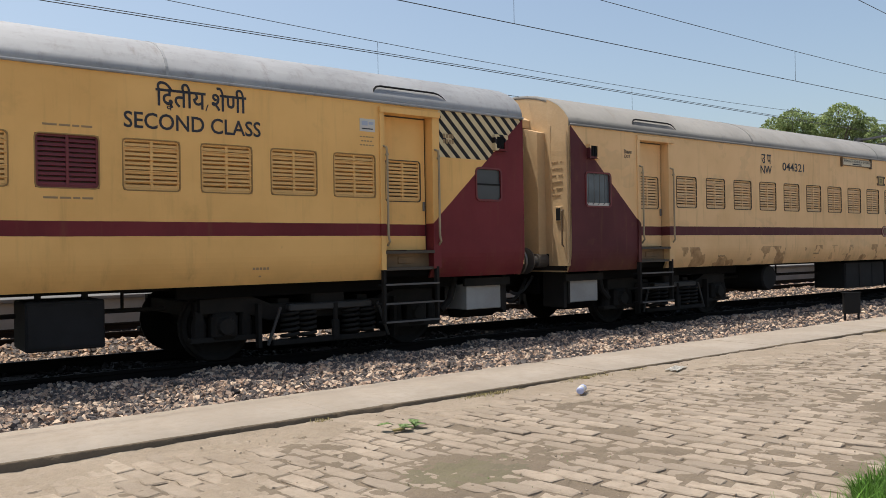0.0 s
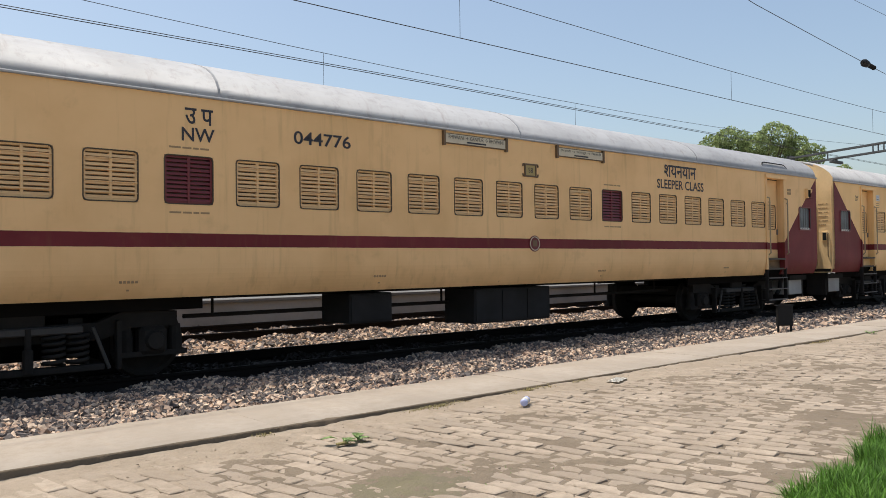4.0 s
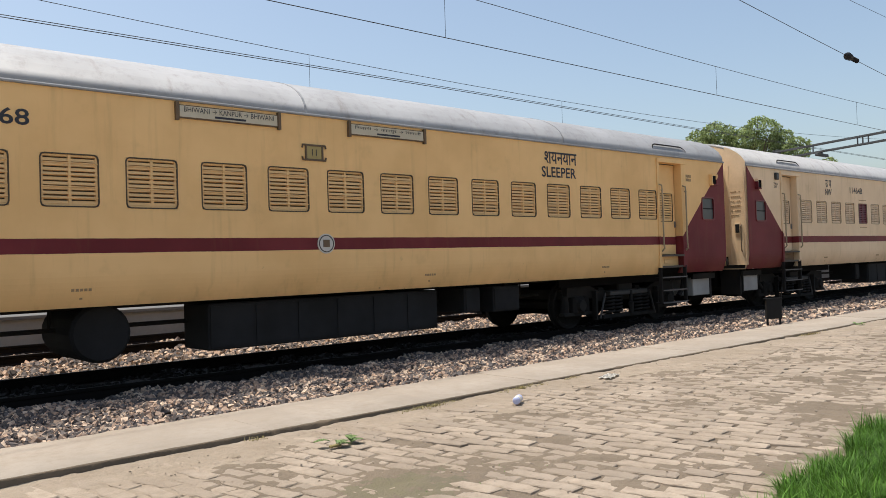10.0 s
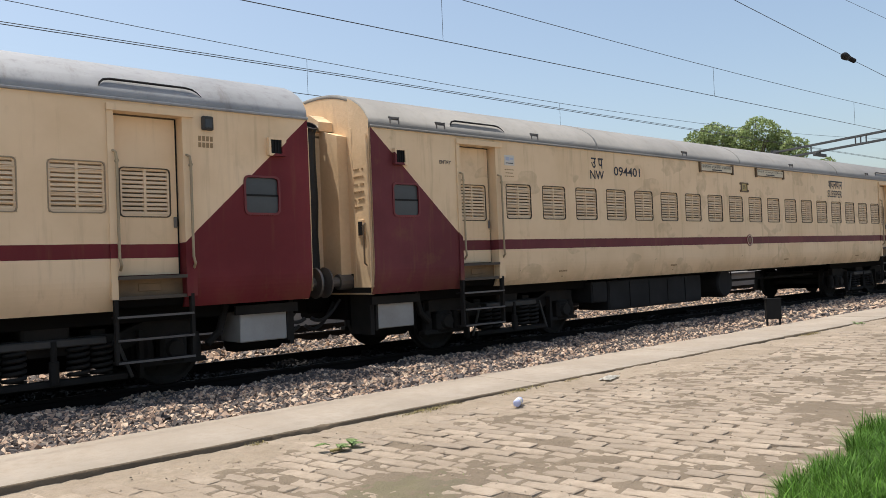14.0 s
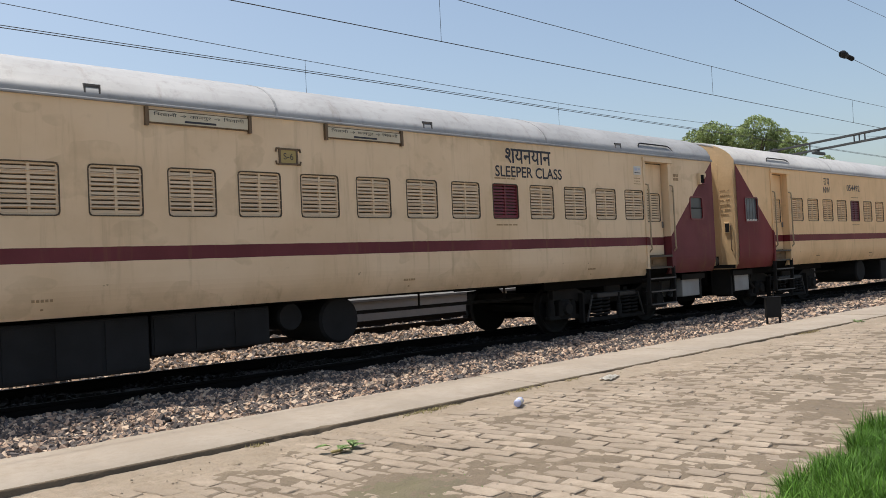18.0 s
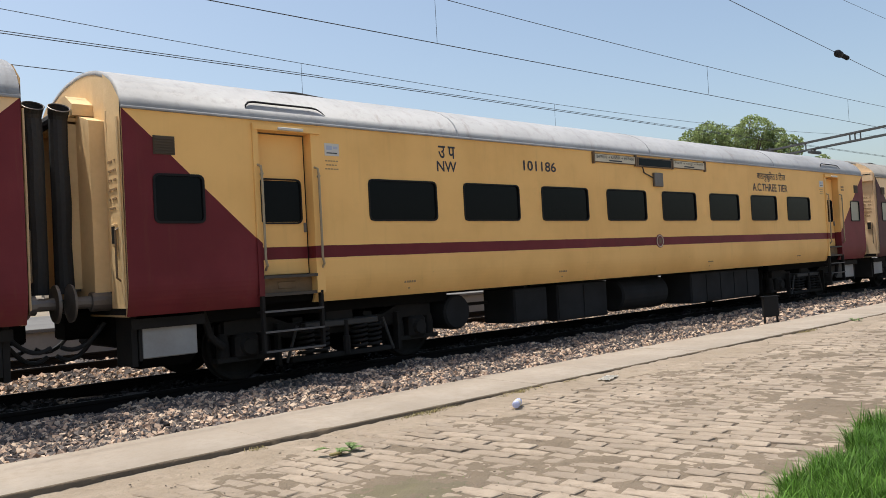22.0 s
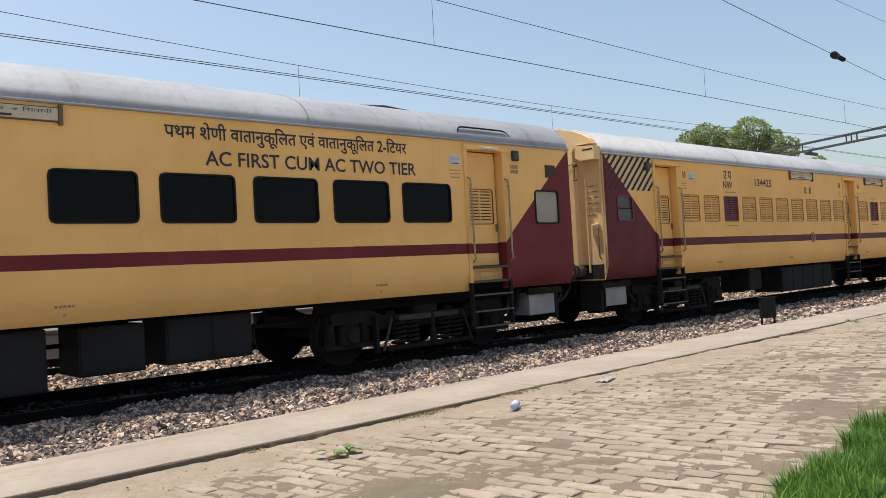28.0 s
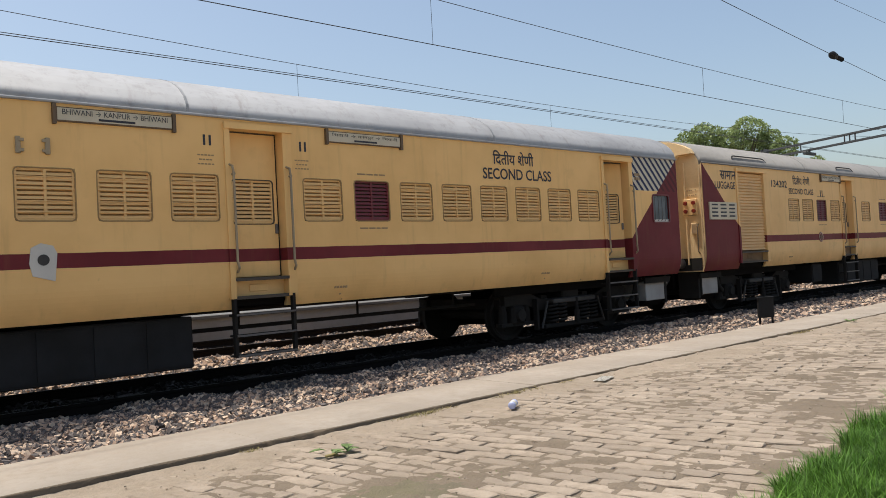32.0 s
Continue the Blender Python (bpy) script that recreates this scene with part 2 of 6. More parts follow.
YELLOW, ORANGE, BUFF, CREAM, PALE = (0.84, 0.50, 0.175), (0.86, 0.515, 0.178), (0.79, 0.52, 0.265), (0.79, 0.60, 0.395), (0.83, 0.605, 0.365)
MAT = {
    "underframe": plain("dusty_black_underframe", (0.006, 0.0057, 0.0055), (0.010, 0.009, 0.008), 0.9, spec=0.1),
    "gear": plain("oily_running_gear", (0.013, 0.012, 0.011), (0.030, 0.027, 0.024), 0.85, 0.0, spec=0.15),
    "steel": plain("worn_steel", (0.22, 0.21, 0.20), (0.12, 0.10, 0.085), 0.5, 0.6),
    "box_dim": plain("dusty_grey_steel", (0.06, 0.056, 0.052), (0.03, 0.027, 0.024), 0.7),
    "tread": plain("step_edge_steel", (0.15, 0.145, 0.14), (0.07, 0.06, 0.055), 0.6, 0.2),
    "sill": plain("rubbed_sill_steel", (0.085, 0.065, 0.045), (0.04, 0.032, 0.024), 0.7),
    "plate": plain("mustard_plate_paint", (0.42, 0.33, 0.13), (0.33, 0.25, 0.09), 0.6, bump=0),
    "card_blue": plain("faded_blue_print", (0.36, 0.41, 0.54), (0.42, 0.45, 0.53), 0.6, bump=0),
    "box": plain("grey_box_paint", (0.40, 0.395, 0.38), (0.27, 0.255, 0.235), 0.7),
    "dark_box": plain("dark_grey_box_paint", (0.026, 0.026, 0.027), (0.013, 0.0125, 0.012), 0.8, spec=0.2),
    "black": plain("black_paint", (0.006, 0.006, 0.007), (0.01, 0.01, 0.01), 0.7, spec=0.25),
    "letter": plain("black_lettering", (0.018, 0.018, 0.026), (0.03, 0.03, 0.04), 0.6, bump=0),
    "white": plain("white_card", (0.60, 0.58, 0.53), (0.50, 0.48, 0.43), 0.6, bump=0),
    "rubber": plain("perished_black_rubber", (0.009, 0.009, 0.010), (0.035, 0.035, 0.035), 0.7, 0, 3.0, 0.4, 0.02),
    "glass": plain("dark_tinted_glass", (0.003, 0.0035, 0.004), (0.005, 0.006, 0.007), 0.12, 0, 2.0, 0.02, 0.002, spec=0.09),
    "frosted": plain("grimy_glass_pane", (0.06, 0.065, 0.07), (0.035, 0.037, 0.04), 0.3, bump=0),
    "milky": plain("milky_frosted_pane", (0.34, 0.32, 0.24), (0.26, 0.25, 0.19), 0.4, bump=0),
    "curtain": plain("streaked_blue_grey_pane", (0.16, 0.19, 0.21), (0.05, 0.06, 0.065), 0.35, 0, 7.0, 0),
    "inside": plain("grey_laminate_lining", (0.58, 0.61, 0.62), (0.46, 0.48, 0.49), 0.6),
    "maroon": plain("maroon_paint", MAROON, (0.16, 0.02, 0.022), 0.5),
    "board": plain("route_board_cream", (0.60, 0.54, 0.41), (0.47, 0.41, 0.29), 0.5, bump=0),
    "board_frame": plain("board_frame_brown", (0.16, 0.10, 0.05), (0.09, 0.06, 0.035), 0.6),
    "tail_red": plain("dark_red_lens", (0.22, 0.022, 0.016), (0.14, 0.016, 0.012), 0.3, bump=0),
    "rusty": plain("rust_stained_paint", (0.26, 0.165, 0.085), (0.10, 0.068, 0.042), 0.8, 0, 9.0),
    "faded_print": plain("faded_brown_stencil_paint", (0.36, 0.24, 0.125), (0.26, 0.17, 0.085), 0.7, bump=0),
    "slab": plain("stained_platform_slab", (0.15, 0.145, 0.135), (0.09, 0.085, 0.08), 0.9, 0, 2.0, 0.3, 0.01),
    # rail steel darkened: its shadow under the train is put into the colour
    "rail": plain("shade_darkened_rail_steel", (0.008, 0.006, 0.005), (0.005, 0.004, 0.0035), 0.8, 0.0, spec=0.15),
    "rail_top": plain("polished_rail_head", (0.35, 0.33, 0.31), (0.22, 0.20, 0.18), 0.35, 0.8),
    # concrete coloured near black: the shade beneath the coaches is in the colour
    "sleeper": plain("shade_darkened_sleeper", (0.016, 0.0145, 0.0135), (0.009, 0.0085, 0.008), 0.9),
    "ballast": stone_mat(),
    # bed colour kept very dark to paint shade into gaps between stones
    "bed": plain("gap_shade_ballast_bed", (0.045, 0.037, 0.032), (0.02, 0.018, 0.017), 0.95, 0, 14.0, 0.6, 0.03),
    "kerb": plain("weathered_concrete_kerb", (0.365, 0.315, 0.258), (0.275, 0.233, 0.185), 0.9, 0, 5.0, 0.45, 0.008, film=(0.275, 0.228, 0.176)),
    "brick": plain("worn_buff_brick", (0.352, 0.290, 0.223), (0.272, 0.220, 0.166), 0.92, 0, 9.0, 0.9, 0.010, 0.34, film=(0.235, 0.186, 0.135)),
    "soil": plain("silty_joint_soil", (0.205, 0.161, 0.114), (0.15, 0.116, 0.081), 0.95, 0, 7.0, 1.0, 0.016, film=(0.14, 0.108, 0.073)),
    "moss": plain("damp_mossy_soil", (0.165, 0.137, 0.095), (0.12, 0.10, 0.064), 0.95, 0, 9.0, 0.9, 0.012, film=(0.135, 0.118, 0.066)),
    "dirt": plain("dirt_stained_concrete", (0.17, 0.128, 0.085), (0.10, 0.075, 0.05), 0.95, 0, 8.0, 0.7, 0.012),
    "straw": leafy("dry_grass_straw", (0.36, 0.28, 0.13), (0.24, 0.22, 0.09), 0.7, 0.3),
    "paving": plain("pale_bounce_paving", (0.48, 0.41, 0.32), (0.41, 0.34, 0.26), 0.92, 0, 4.0, 0.4, 0.006),
    "grass": leafy("grass_blade_green", (0.125, 0.25, 0.034), (0.05, 0.125, 0.018), 1.2, 0.35),
    "leaf": leafy("tree_leaf_green", (0.32, 0.38, 0.17), (0.20, 0.265, 0.10), 0.9, 0.45),
    "bark": plain("grey_brown_bark", (0.14, 0.10, 0.07), (0.08, 0.06, 0.045), 0.9),
    "wall": plain("stained_grey_plaster", (0.30, 0.30, 0.29), (0.18, 0.175, 0.165), 0.9, 0, 2.0, 0.3, 0.01),
    "wire": plain("grimy_copper_wire", (0.03, 0.03, 0.032), (0.05, 0.045, 0.04), 0.6, 0.5, bump=0),
    "mast": plain("galvanised_mast_steel", (0.10, 0.105, 0.11), (0.06, 0.06, 0.06), 0.6, 0.4),
    "clear": plain("clear_plastic_film", (0.55, 0.58, 0.8), (0.35, 0.4, 0.62), 0.25, bump=0),
    "pink": plain("faded_pink_cloth", (0.55, 0.25, 0.25), (0.45, 0.2, 0.2), 0.9),
    "gasket_and_shade": plain("dark_gasket_and_slot_shade", (0.085, 0.06, 0.036), (0.05, 0.037, 0.025), 0.8, bump=0),
    "wilted": plain("wilted_leaf_green", (0.27, 0.37, 0.15), (0.17, 0.27, 0.075), 0.6, 0, 20.0),
    "silt": plain("pale_trodden_silt", (0.325, 0.268, 0.203), (0.26, 0.208, 0.152), 0.95, 0, 7.0, 0.8, 0.014, film=(0.225, 0.178, 0.125)),
    # stone colour blackened to paint in the train's shade between the rails
    "shade_dark": plain("shade_darkened_stone", (0.022, 0.02, 0.019), (0.012, 0.011, 0.0105), 0.8, 0, 20.0, spec=0.25),
    "earth": plain("dry_earth", (0.26, 0.21, 0.15), (0.18, 0.15, 0.10), 0.95, 0, 0.6, 0.4, 0.03),
}

# ---- mesh helpers ----


def mesh_of(name, bm, mats, smooth=False):
    me = bpy.data.meshes.new(name)
    bm.normal_update()
    bm.to_mesh(me)
    bm.free()
    for m in mats if isinstance(mats, (list, tuple)) else [mats]:
        me.materials.append(m)
    if smooth:
        me.shade_smooth()
    return me


def part(name, bm, material, parent, label="", smooth=False):
    data = bm if isinstance(bm, bpy.types.Mesh) else mesh_of(name, bm, material, smooth)
    ob = new(name, data)
    ob.parent = parent
    return tagged(ob, label)


def thing(name, m, label, category, group="", kind=""):
    ob = new(name)
    ob.matrix_basis = m
    return tagged(ob, label, category, group, kind)


def add_box(bm, x0, x1, y0, y1, z0, z1, bevel=0.0, mat=0):
    vs = [bm.verts.new((x, y, z)) for x in (x0, x1) for y in (y0, y1) for z in (z0, z1)]
    fs = [bm.faces.new([vs[i] for i in q]) for q in ((0, 1, 3, 2), (4, 6, 7, 5), (0, 4, 5, 1), (2, 3, 7, 6), (0, 2, 6, 4), (1, 5, 7, 3))]
    for f in fs:
        f.material_index = mat
    if bevel:
        es = {e for f in fs for e in f.edges}
        r = bmesh.ops.bevel(bm, geom=list(es), offset=bevel, segments=1, affect="EDGES")
        for f in r["faces"]:
            f.material_index = mat
    return bm


def boxed(*a, **k):
    return add_box(bmesh.new(), *a, **k)


def add_tube(bm, path, r, n=8, caps=True):
    """A round bar along a list of points."""
    pts = [Vector(p) for p in path]
    rings = []
    for i, p in enumerate(pts):
        d = (pts[min(i + 1, len(pts) - 1)] - pts[max(i - 1, 0)]).normalized()
        u = d.orthogonal().normalized() if i == 0 else (u - d * u.dot(d)).normalized()
        w = d.cross(u)
        rr = r[i] if isinstance(r, (list, tuple)) else r
        rings.append([bm.verts.new(p + (u * math.cos(a) + w * math.sin(a)) * rr) for a in (2 * math.pi * k / n for k in range(n))])
    for a, b in zip(rings, rings[1:]):
        for k in range(n):
            bm.faces.new((a[k], a[(k + 1) % n], b[(k + 1) % n], b[k]))
    if caps:
        bm.faces.new(rings[0][::-1])
        bm.faces.new(rings[-1])
    return bm


def add_prism(bm, prof, axis, a, b, mat=0):
    """A closed outline, as pairs, drawn along an axis from a to b."""
    def at(p, v):
        return {"x": (v, p[0], p[1]), "y": (p[0], v, p[1]), "z": (p[0], p[1], v)}[axis]
    r0 = [bm.verts.new(at(p, a)) for p in prof]
    r1 = [bm.verts.new(at(p, b)) for p in prof]
    n = len(prof)
    fs = [bm.faces.new((r0[i], r0[(i + 1) % n], r1[(i + 1) % n], r1[i])) for i in range(n)]
    fs += [bm.faces.new(r0[::-1]), bm.faces.new(r1)]
    for f in fs:
        f.material_index = mat
    return bm


def round_rect(x0, x1, z0, z1, r, n=3):
    out = []
    for cx, cz, a0 in ((x1 - r, z1 - r, 0), (x0 + r, z1 - r, 90), (x0 + r, z0 + r, 180), (x1 - r, z0 + r, 270)):
        out += [(cx + r * math.cos(radians(a0 + 90 * k / n)), cz + r * math.sin(radians(a0 + 90 * k / n))) for k in range(n + 1)]
    return out


def add_ring(bm, outer, inner, y0, y1):
    """A flat frame between two outlines in the x-z plane, from depth y0 (front) to y1."""
    rows = [[bm.verts.new((p[0], y, p[1])) for p in o] for o, y in ((outer, y1), (outer, y0), (inner, y0), (inner, y1))]
    n = len(outer)
    for a, b in zip(rows, rows[1:]):
        for i in range(n):
            bm.faces.new((a[i], a[(i + 1) % n], b[(i + 1) % n], b[i]))
    return bm


LETTERS = {}


def lettering(text, height, mat, squeeze=1.0, bold=0.0):
    """Built-in font as a flat mesh, lower left corner at the origin, facing -y."""
    key = (text, height, mat.name, squeeze, bold)
    if key not in LETTERS:
        cu = bpy.data.curves.new("lettering", "FONT")
        cu.body, cu.size, cu.offset, cu.extrude, cu.resolution_u = text, 1.0, bold, 0.0, 3
        ob = new("lettering_source", cu)
        me = bpy.data.meshes.new_from_object(ob.evaluated_get(bpy.context.evaluated_depsgraph_get()))
        bpy.data.objects.remove(ob)
        co = np.empty(len(me.vertices) * 3)
        me.vertices.foreach_get("co", co)
        co = co.reshape(-1, 3)
        lo, hi = co.min(0), co.max(0)
        s = height / (hi[1] - lo[1])
        out = np.zeros_like(co)
        out[:, 0], out[:, 2] = (co[:, 0] - lo[0]) * s * squeeze, (co[:, 1] - lo[1]) * s
        me.vertices.foreach_set("co", out.ravel())
        me.materials.clear()
        me.materials.append(mat)
        me.update()
        LETTERS[key] = (me, float(out[:, 0].max()))
    return LETTERS[key]


# ---- the coaches ----
FLOOR, GUTTER, CROWN, SKIRT = 1.28, 3.31, 3.98, 0.90
SIDE = [(-1.6225 + 0.105 * ((1.30 - z) / 0.40) ** 2.0, z) for z in (0.90, 0.94, 0.98, 1.02, 1.07, 1.12, 1.18, 1.24, 1.30)] + [(-1.6225, 2.2), (-1.6225, GUTTER)]


def side_y(z):
    for (y0, z0), (y1, z1) in zip(SIDE, SIDE[1:]):
        if z <= z1:
            return y0 + (y1 - y0) * max(0.0, (z - z0) / (z1 - z0))
    return SIDE[-1][0]


def side_wall(openings, depth=0.05, x0=0.0, x1=LENGTH):
    """The near side as a skin with openings (x0, x1, z0, z1) and their reveals."""
    xs = sorted({x0, x1, *[o[0] for o in openings], *[o[1] for o in openings]})
    zs = sorted({z for _, z in SIDE} | {o[2] for o in openings} | {o[3] for o in openings})
    bm = bmesh.new()
    grid = {}

    def v(x, z, d=0.0):
        k = (x, z, d)
        if k not in grid:
            grid[k] = bm.verts.new((x, side_y(z) + d, z))
        return grid[k]
    hole = lambda x, z: any(o[0] < x < o[1] and o[2] < z < o[3] for o in openings)
    for xa, xb in zip(xs, xs[1:]):
        for za, zb in zip(zs, zs[1:]):
            if not hole((xa + xb) / 2, (za + zb) / 2):
                bm.faces.new((v(xa, za), v(xb, za), v(xb, zb), v(xa, zb)))
                bm.faces.new((v(xa, za, depth), v(xa, zb, depth), v(xb, zb, depth), v(xb, za, depth)))
    for o in openings:
        zz = [z for z in zs if o[2] <= z <= o[3]]
        xx = [x for x in xs if o[0] <= x <= o[1]]
        for a, b in zip(zz, zz[1:]):
            bm.faces.new((v(o[0], a), v(o[0], b), v(o[0], b, depth), v(o[0], a, depth)))
            bm.faces.new((v(o[1], b), v(o[1], a), v(o[1], a, depth), v(o[1], b, depth)))
        for a, b in zip(xx, xx[1:]):
            bm.faces.new((v(a, o[3]), v(b, o[3]), v(b, o[3], depth), v(a, o[3], depth)))
            if o[2] > SKIRT:
                bm.faces.new((v(b, o[2]), v(a, o[2]), v(a, o[2], depth), v(b, o[2], depth)))
    return bm


def roof_profile(n=18, grow=0.0):
    """Points of the roof arch from the near gutter over the crown to the far one."""
    out = []
    for k in range(n + 1):
        a = math.pi * k / n
        c, s = math.cos(a), math.sin(a)
        y = -(HALF + grow) * math.copysign(abs(c) ** 0.94, c)
        out.append((y, GUTTER + (CROWN - GUTTER + grow) * abs(s) ** 0.98))
    return out


def louvre_mesh(w, h, mat, slats=10, name="louvre_shutter", gap=None):
    """A ribbed metal shutter: one folded sheet with a stile down the middle."""
    bm = bmesh.new()
    pitch = (h - 0.06) / slats
    for xa, xb in ((-w / 2 + 0.03, -0.016), (0.016, w / 2 - 0.03)):
        front = [(0.004, -h / 2), (0.004, -h / 2 + 0.03)]
        for k in range(slats):
            z = -h / 2 + 0.03 + pitch * k
            front += [(0.000, z + 0.002), (0.010, z + pitch * 0.66), (0.043, z + pitch * 0.70), (0.043, z + pitch * 0.97)]
        front += [(0.004, h / 2 - 0.028), (0.004, h / 2)]
        add_prism(bm, front + [(0.05, h / 2), (0.05, -h / 2)], "x", xa, xb)
    for xa, xb in ((-w / 2, -w / 2 + 0.03), (-0.016, 0.016), (w / 2 - 0.03, w / 2)):
        add_box(bm, xa, xb, 0.0, 0.045, -h / 2, h / 2)
    # slot backs get a dark colour that stands in for shade between slats
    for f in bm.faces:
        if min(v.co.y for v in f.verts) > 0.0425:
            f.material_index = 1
    return mesh_of(name, bm, [mat, gap or MAT["gasket_and_shade"]])


def frame_mesh(w, h, mat, r=0.06, name="window_frame", lip=0.022, proud=0.014):
    bm = bmesh.new()
    add_ring(bm, round_rect(-w / 2 - lip, w / 2 + lip, -h / 2 - lip, h / 2 + lip, r + lip), round_rect(-w / 2 + 0.006, w / 2 - 0.006, -h / 2 + 0.006, h / 2 - 0.006, r), -proud, 0.03)
    return mesh_of(name, bm, mat)


def wheelset_mesh():
    bm = bmesh.new()
    add_tube(bm, [(0, -1.05, 0), (0, 1.05, 0)], 0.08, 12)
    for s in (-1, 1):
        prof = [(0.80, 0.475), (0.835, 0.475), (0.84, 0.455), (0.925, 0.448), (0.93, 0.40), (0.89, 0.36), (0.88, 0.16), (0.91, 0.10)]
        n = 28
        rings = [[bm.verts.new((r * math.cos(2 * math.pi * k / n), s * y, r * math.sin(2 * math.pi * k / n))) for k in range(n)] for y, r in prof]
        for a, b in zip(rings, rings[1:]):
            for k in range(n):
                bm.faces.new((a[k], a[(k + 1) % n], b[(k + 1) % n], b[k]))
        bm.faces.new(rings[0])
        bm.faces.new(rings[-1])
        for k in range(6):
            a = math.pi * k / 3
            add_box(bm, 0.26 * math.cos(a) - 0.03, 0.26 * math.cos(a) + 0.03, s * 0.885 - 0.012, s * 0.885 + 0.012, 0.26 * math.sin(a) - 0.03, 0.26 * math.sin(a) + 0.03)
    return mesh_of("wheelset", bm, MAT["gear"])


def coil_mesh(r, h, turns, wire):
    bm = bmesh.new()
    n = turns * 9
    add_tube(bm, [(r * math.cos(2 * math.pi * turns * k / n), r * math.sin(2 * math.pi * turns * k / n), h * k / n) for k in range(n + 1)], wire, 5)
    return mesh_of("coil_spring", bm, MAT["gear"], True)


def bogie_meshes():
    out = {}
    bm = bmesh.new()
    prof = [(-1.75, 0.62), (-1.2, 0.62), (-0.85, 0.50), (0.85, 0.50), (1.2, 0.62), (1.75, 0.62), (1.75, 0.80), (1.1, 0.82), (0.8, 0.70), (-0.8, 0.70), (-1.1, 0.82), (-1.75, 0.80)]
    out["side_frame"] = mesh_of("side_frame", add_prism(bm, prof, "y", -0.07, 0.07), MAT["gear"])
    out["transom"] = mesh_of("transom", boxed(-0.08, 0.08, -1.05, 1.05, 0.58, 0.76), MAT["gear"])
    out["bolster"] = mesh_of("bolster", boxed(-0.25, 0.25, -1.2, 1.2, 0.62, 0.86, bevel=0.03), MAT["gear"])
    out["dashpot"] = mesh_of("dashpot", add_tube(bmesh.new(), [(0, 0, 0.30), (0, 0, 0.50), (0, 0, 0.64)], [0.085, 0.085, 0.06], 10), MAT["gear"])
    out["spring_plank"] = mesh_of("spring_plank", boxed(-0.85, 0.85, -0.08, 0.08, 0.17, 0.24, bevel=0.01), MAT["gear"])
    out["bolster_end"] = mesh_of("bolster_end", boxed(-0.62, 0.62, -0.07, 0.07, 0.60, 0.69, bevel=0.015), MAT["box_dim"])
    out["hanger_link"] = mesh_of("hanger_link", add_tube(bmesh.new(), [(0.09, 0, 0.66), (-0.09, 0, 0.18)], 0.022, 6), MAT["box_dim"])
    out["damper"] = mesh_of("damper", add_tube(bmesh.new(), [(0, 0, 0.2), (0, 0, 0.45), (0, 0, 0.46), (0, 0, 0.68)], [0.055, 0.055, 0.035, 0.035], 8), MAT["gear"])
    out["safety_strap"] = mesh_of("safety_strap", boxed(-0.025, 0.025, -0.05, 0.05, 0.16, 0.72), MAT["gear"])
    return out


def axle_box_mesh():
    bm = bmesh.new()
    add_box(bm, -0.17, 0.17, -0.12, 0.10, -0.17, 0.17, 0.05)
    add_tube(bm, [(0, -0.12, 0), (0, -0.18, 0)], [0.12, 0.10], 14)
    add_box(bm, -0.42, 0.42, -0.07, 0.07, -0.19, -0.13)
    return mesh_of("axle_box", bm, MAT["gear"])


SH = {"wheelset": wheelset_mesh(), **bogie_meshes(), "axle_box": axle_box_mesh(),
      "coil": coil_mesh(0.11, 0.34, 5, 0.024)}


def bogie(parent, x):
    """Returns its wheelsets."""
    b = part("bogie", SH["bolster"], None, parent, "black four-wheel bogie with coil springs")
    b.location = (x, 0, -RIDE)

    def add(kind, *at):
        o = part(kind, SH[kind], None, b)
        o.location = at
        return o
    for c in (-1.7, -0.6, 0.6, 1.7):
        add("transom", c, 0, 0)
    # added dark filler boxes that block the view through the bogie
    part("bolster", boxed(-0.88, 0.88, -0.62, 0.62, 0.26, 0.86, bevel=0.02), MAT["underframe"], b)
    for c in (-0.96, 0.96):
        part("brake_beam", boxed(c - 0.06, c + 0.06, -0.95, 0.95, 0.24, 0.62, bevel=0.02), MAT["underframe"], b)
    for s in (-1, 1):
        add("side_frame", 0, s * 1.08, 0)
        add("spring_plank", 0, s * 1.21, 0)
        add("bolster_end", 0, s * 1.22, 0)
        for c in (-1.448, 1.448):
            for d in (-0.30, 0.30):
                add("dashpot", c + d, s * 1.08, 0)
    add("damper", 0.05, -1.28, 0)
    add("hanger_link", -0.82, -1.25, 0)
    add("hanger_link", 0.82, -1.25, 0).rotation_euler = (0, 0, math.pi)
    add("safety_strap", -1.02, -1.22, 0)
    add("safety_strap", 1.02, -1.22, 0)
    wheels = []
    for c in (-1.448, 1.448):
        w = part("wheelset", SH["wheelset"], None, b)
        w.location = (c, 0, 0.4575)
        wheels.append(w)
        for s in (-1, 1):
            a = part("axle_box", SH["axle_box"], None, b)
            a.location, a.rotation_euler = (c, s * 1.10, 0.46), (0, 0, 0 if s < 0 else math.pi)
    for c in (-0.33, 0.33, -0.58, 0.58):
        add("coil", c, -1.20, 0.25).name = "coil_spring"
    return wheels


HOLDERS = {"M": (8.85,), "N": (8.85,)}
WHEELS = []
COACHES = []


